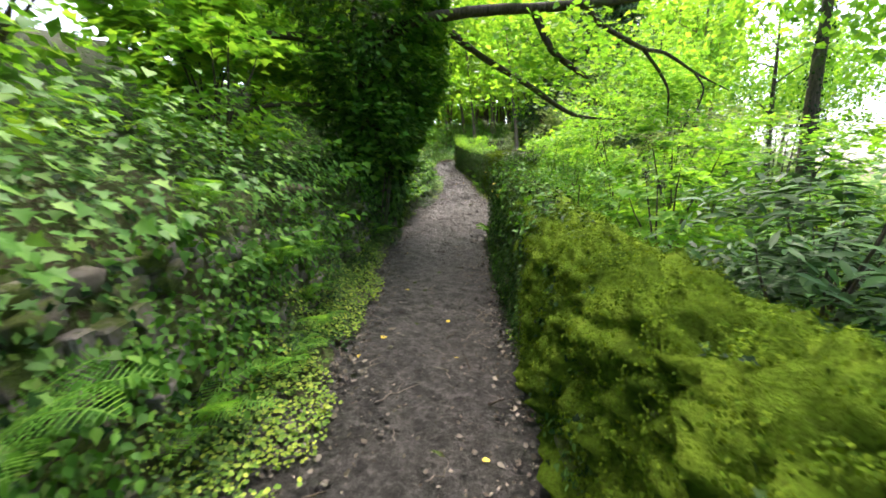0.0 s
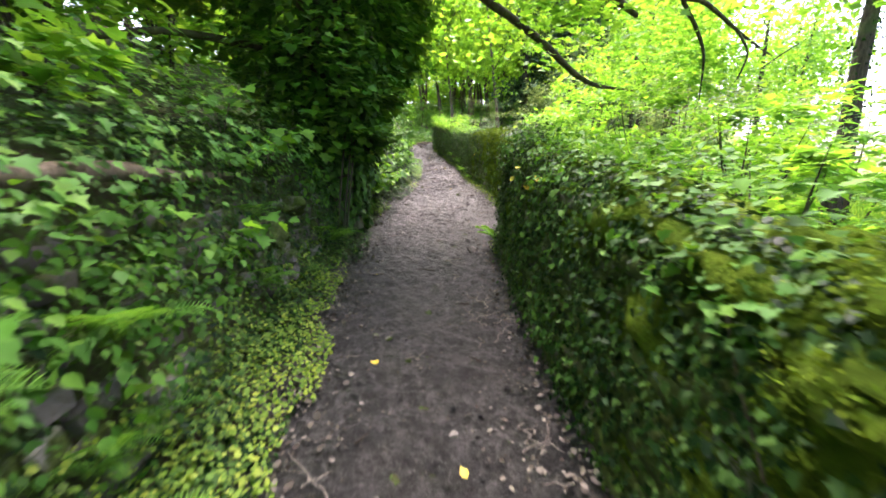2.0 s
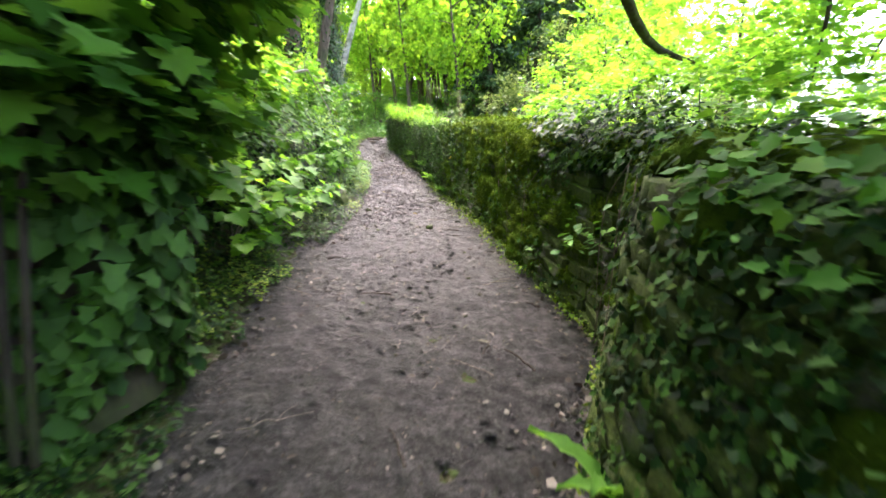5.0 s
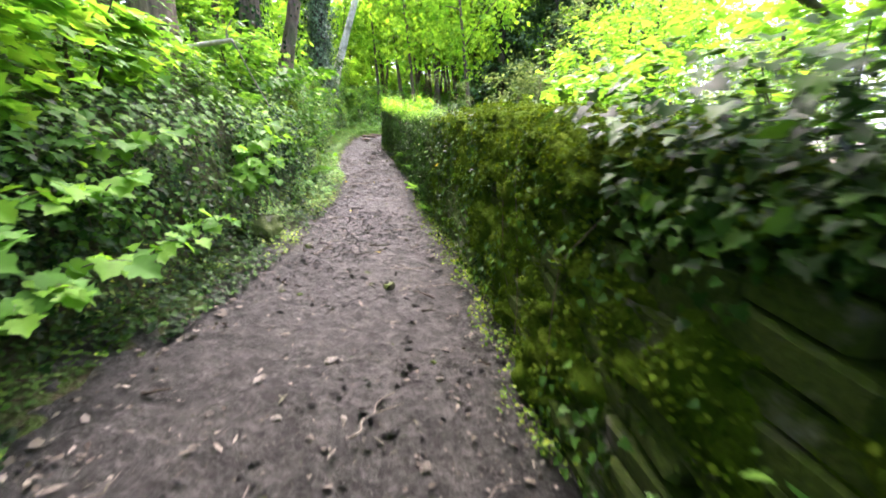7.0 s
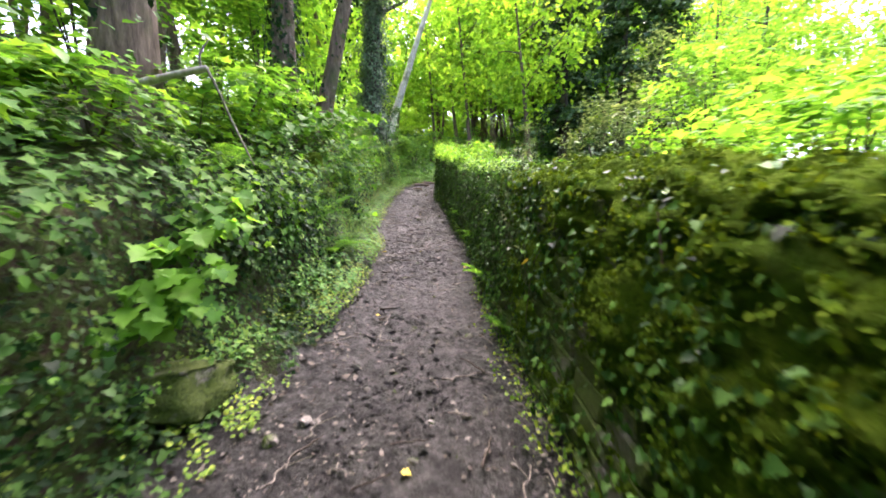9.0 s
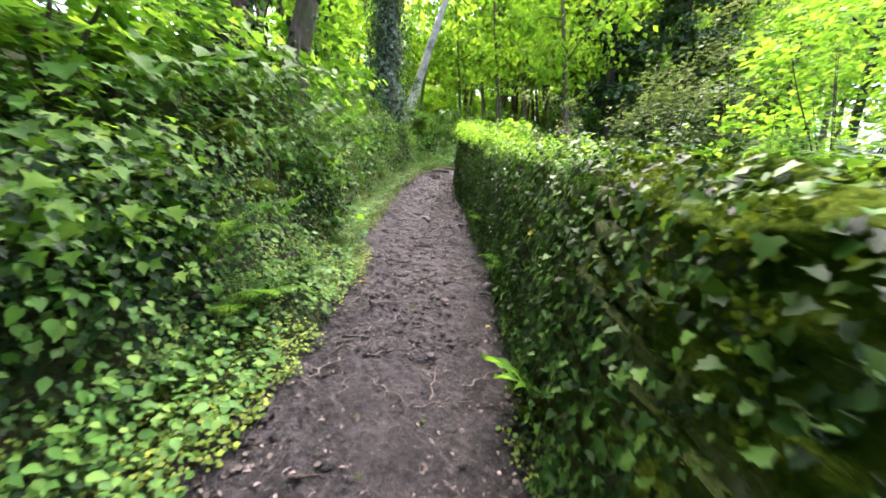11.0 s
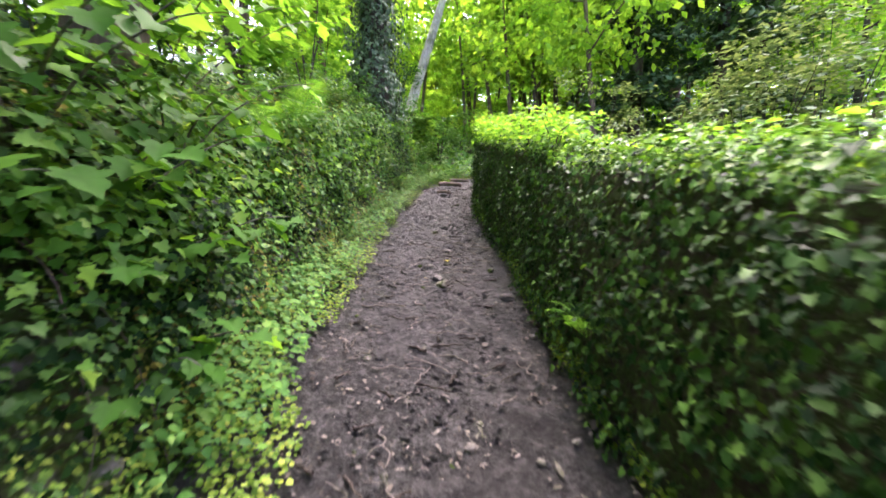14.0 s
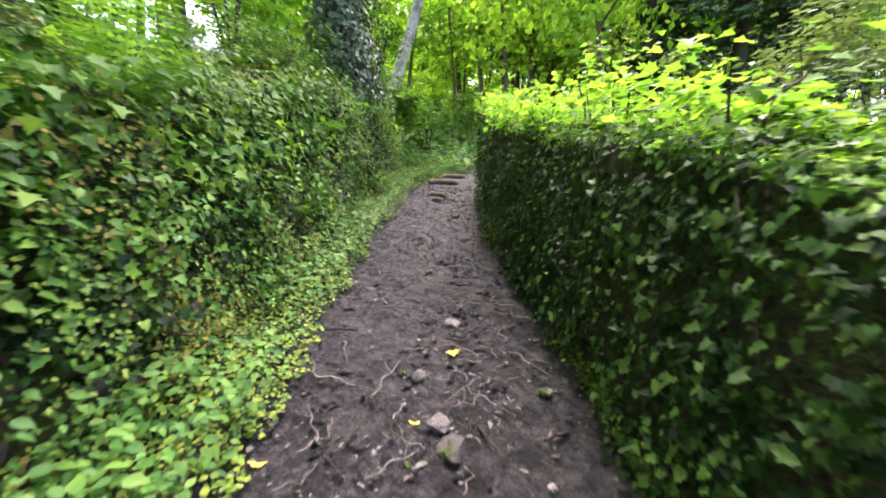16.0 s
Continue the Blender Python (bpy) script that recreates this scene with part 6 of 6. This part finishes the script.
def right_wall_stones():
    spots = []
    rows = 11
    for r in range(rows):
        y = -1.0 + rng.uniform(0, 0.3)
        while y < 27:
            ln, hgt = rng.uniform(0.18, 0.46), 1.0 / rows
            s = (r + 0.5) / rows
            p, n_ = wall_point(y + ln / 2, s, -0.10 - float(np.interp(y, [12.8, 14.6], [0, 0.12])) + rng.uniform(-0.01, 0.03))
            dx = float(right_x(y + ln) - right_x(y)) / ln
            slope = math.degrees(math.atan2(float(floor_z(y + ln) - floor_z(y)), ln))
            h = float(wall_top(y)) * hgt
            m = pose(*p, slope + rng.uniform(-3, 3), rng.uniform(-5, 5), -math.degrees(math.atan(dx)) + rng.uniform(-4, 4)) @ Matrix.Diagonal((0.26, ln * 0.97, h * rng.uniform(0.82, 0.98), 1))
            spots.append((m, 7.2 < y < 13.2))
            y += ln
    lay_stones(wall, spots, 260, "mossy rough wall stones", STONE_MOSSY)


def left_wall_stones():
    bank = new("wall_west")
    tagged(bank, "low old stone wall holding the bank, half buried in ivy", "wall", kind="structure")
    spots = []
    for y0, y1, rows in ((0.6, 8.2, 8), (13.6, 22.5, 9)):
        for r in range(rows if y0 < 5 else 5):
            y = y0 + rng.uniform(0, 0.3)
            while y < y1:
                ln = rng.uniform(0.11, 0.27)
                yc = y + ln / 2
                h = 0.18 + (float(bank_height(yc)) * 0.85) * (r + 0.5) / rows
                u = 0.5 + 0.4 * ((h - 0.15) / float(bank_height(yc))) ** (1 / 1.2)
                if rng.uniform() < 0.66:
                    m = pose(float(left_x(yc)) - u - (0.08 if y0 < 5 else 0.13) + rng.uniform(-0.04, 0.03), yc, float(floor_z(yc)) + h, 8 + rng.uniform(-12, 12), rng.uniform(-12, 12), rng.uniform(-16, 16)) @ Matrix.Diagonal((0.26, ln * 0.96, float(bank_height(yc)) * 0.85 / rows * rng.uniform(0.8, 1.0), 1))
                    spots.append((m, y < 8.2))
                y += ln
    lay_stones(bank, spots, 150, "mossy stones of the bank wall", STONE_DAMP)


right_wall_stones()
left_wall_stones()
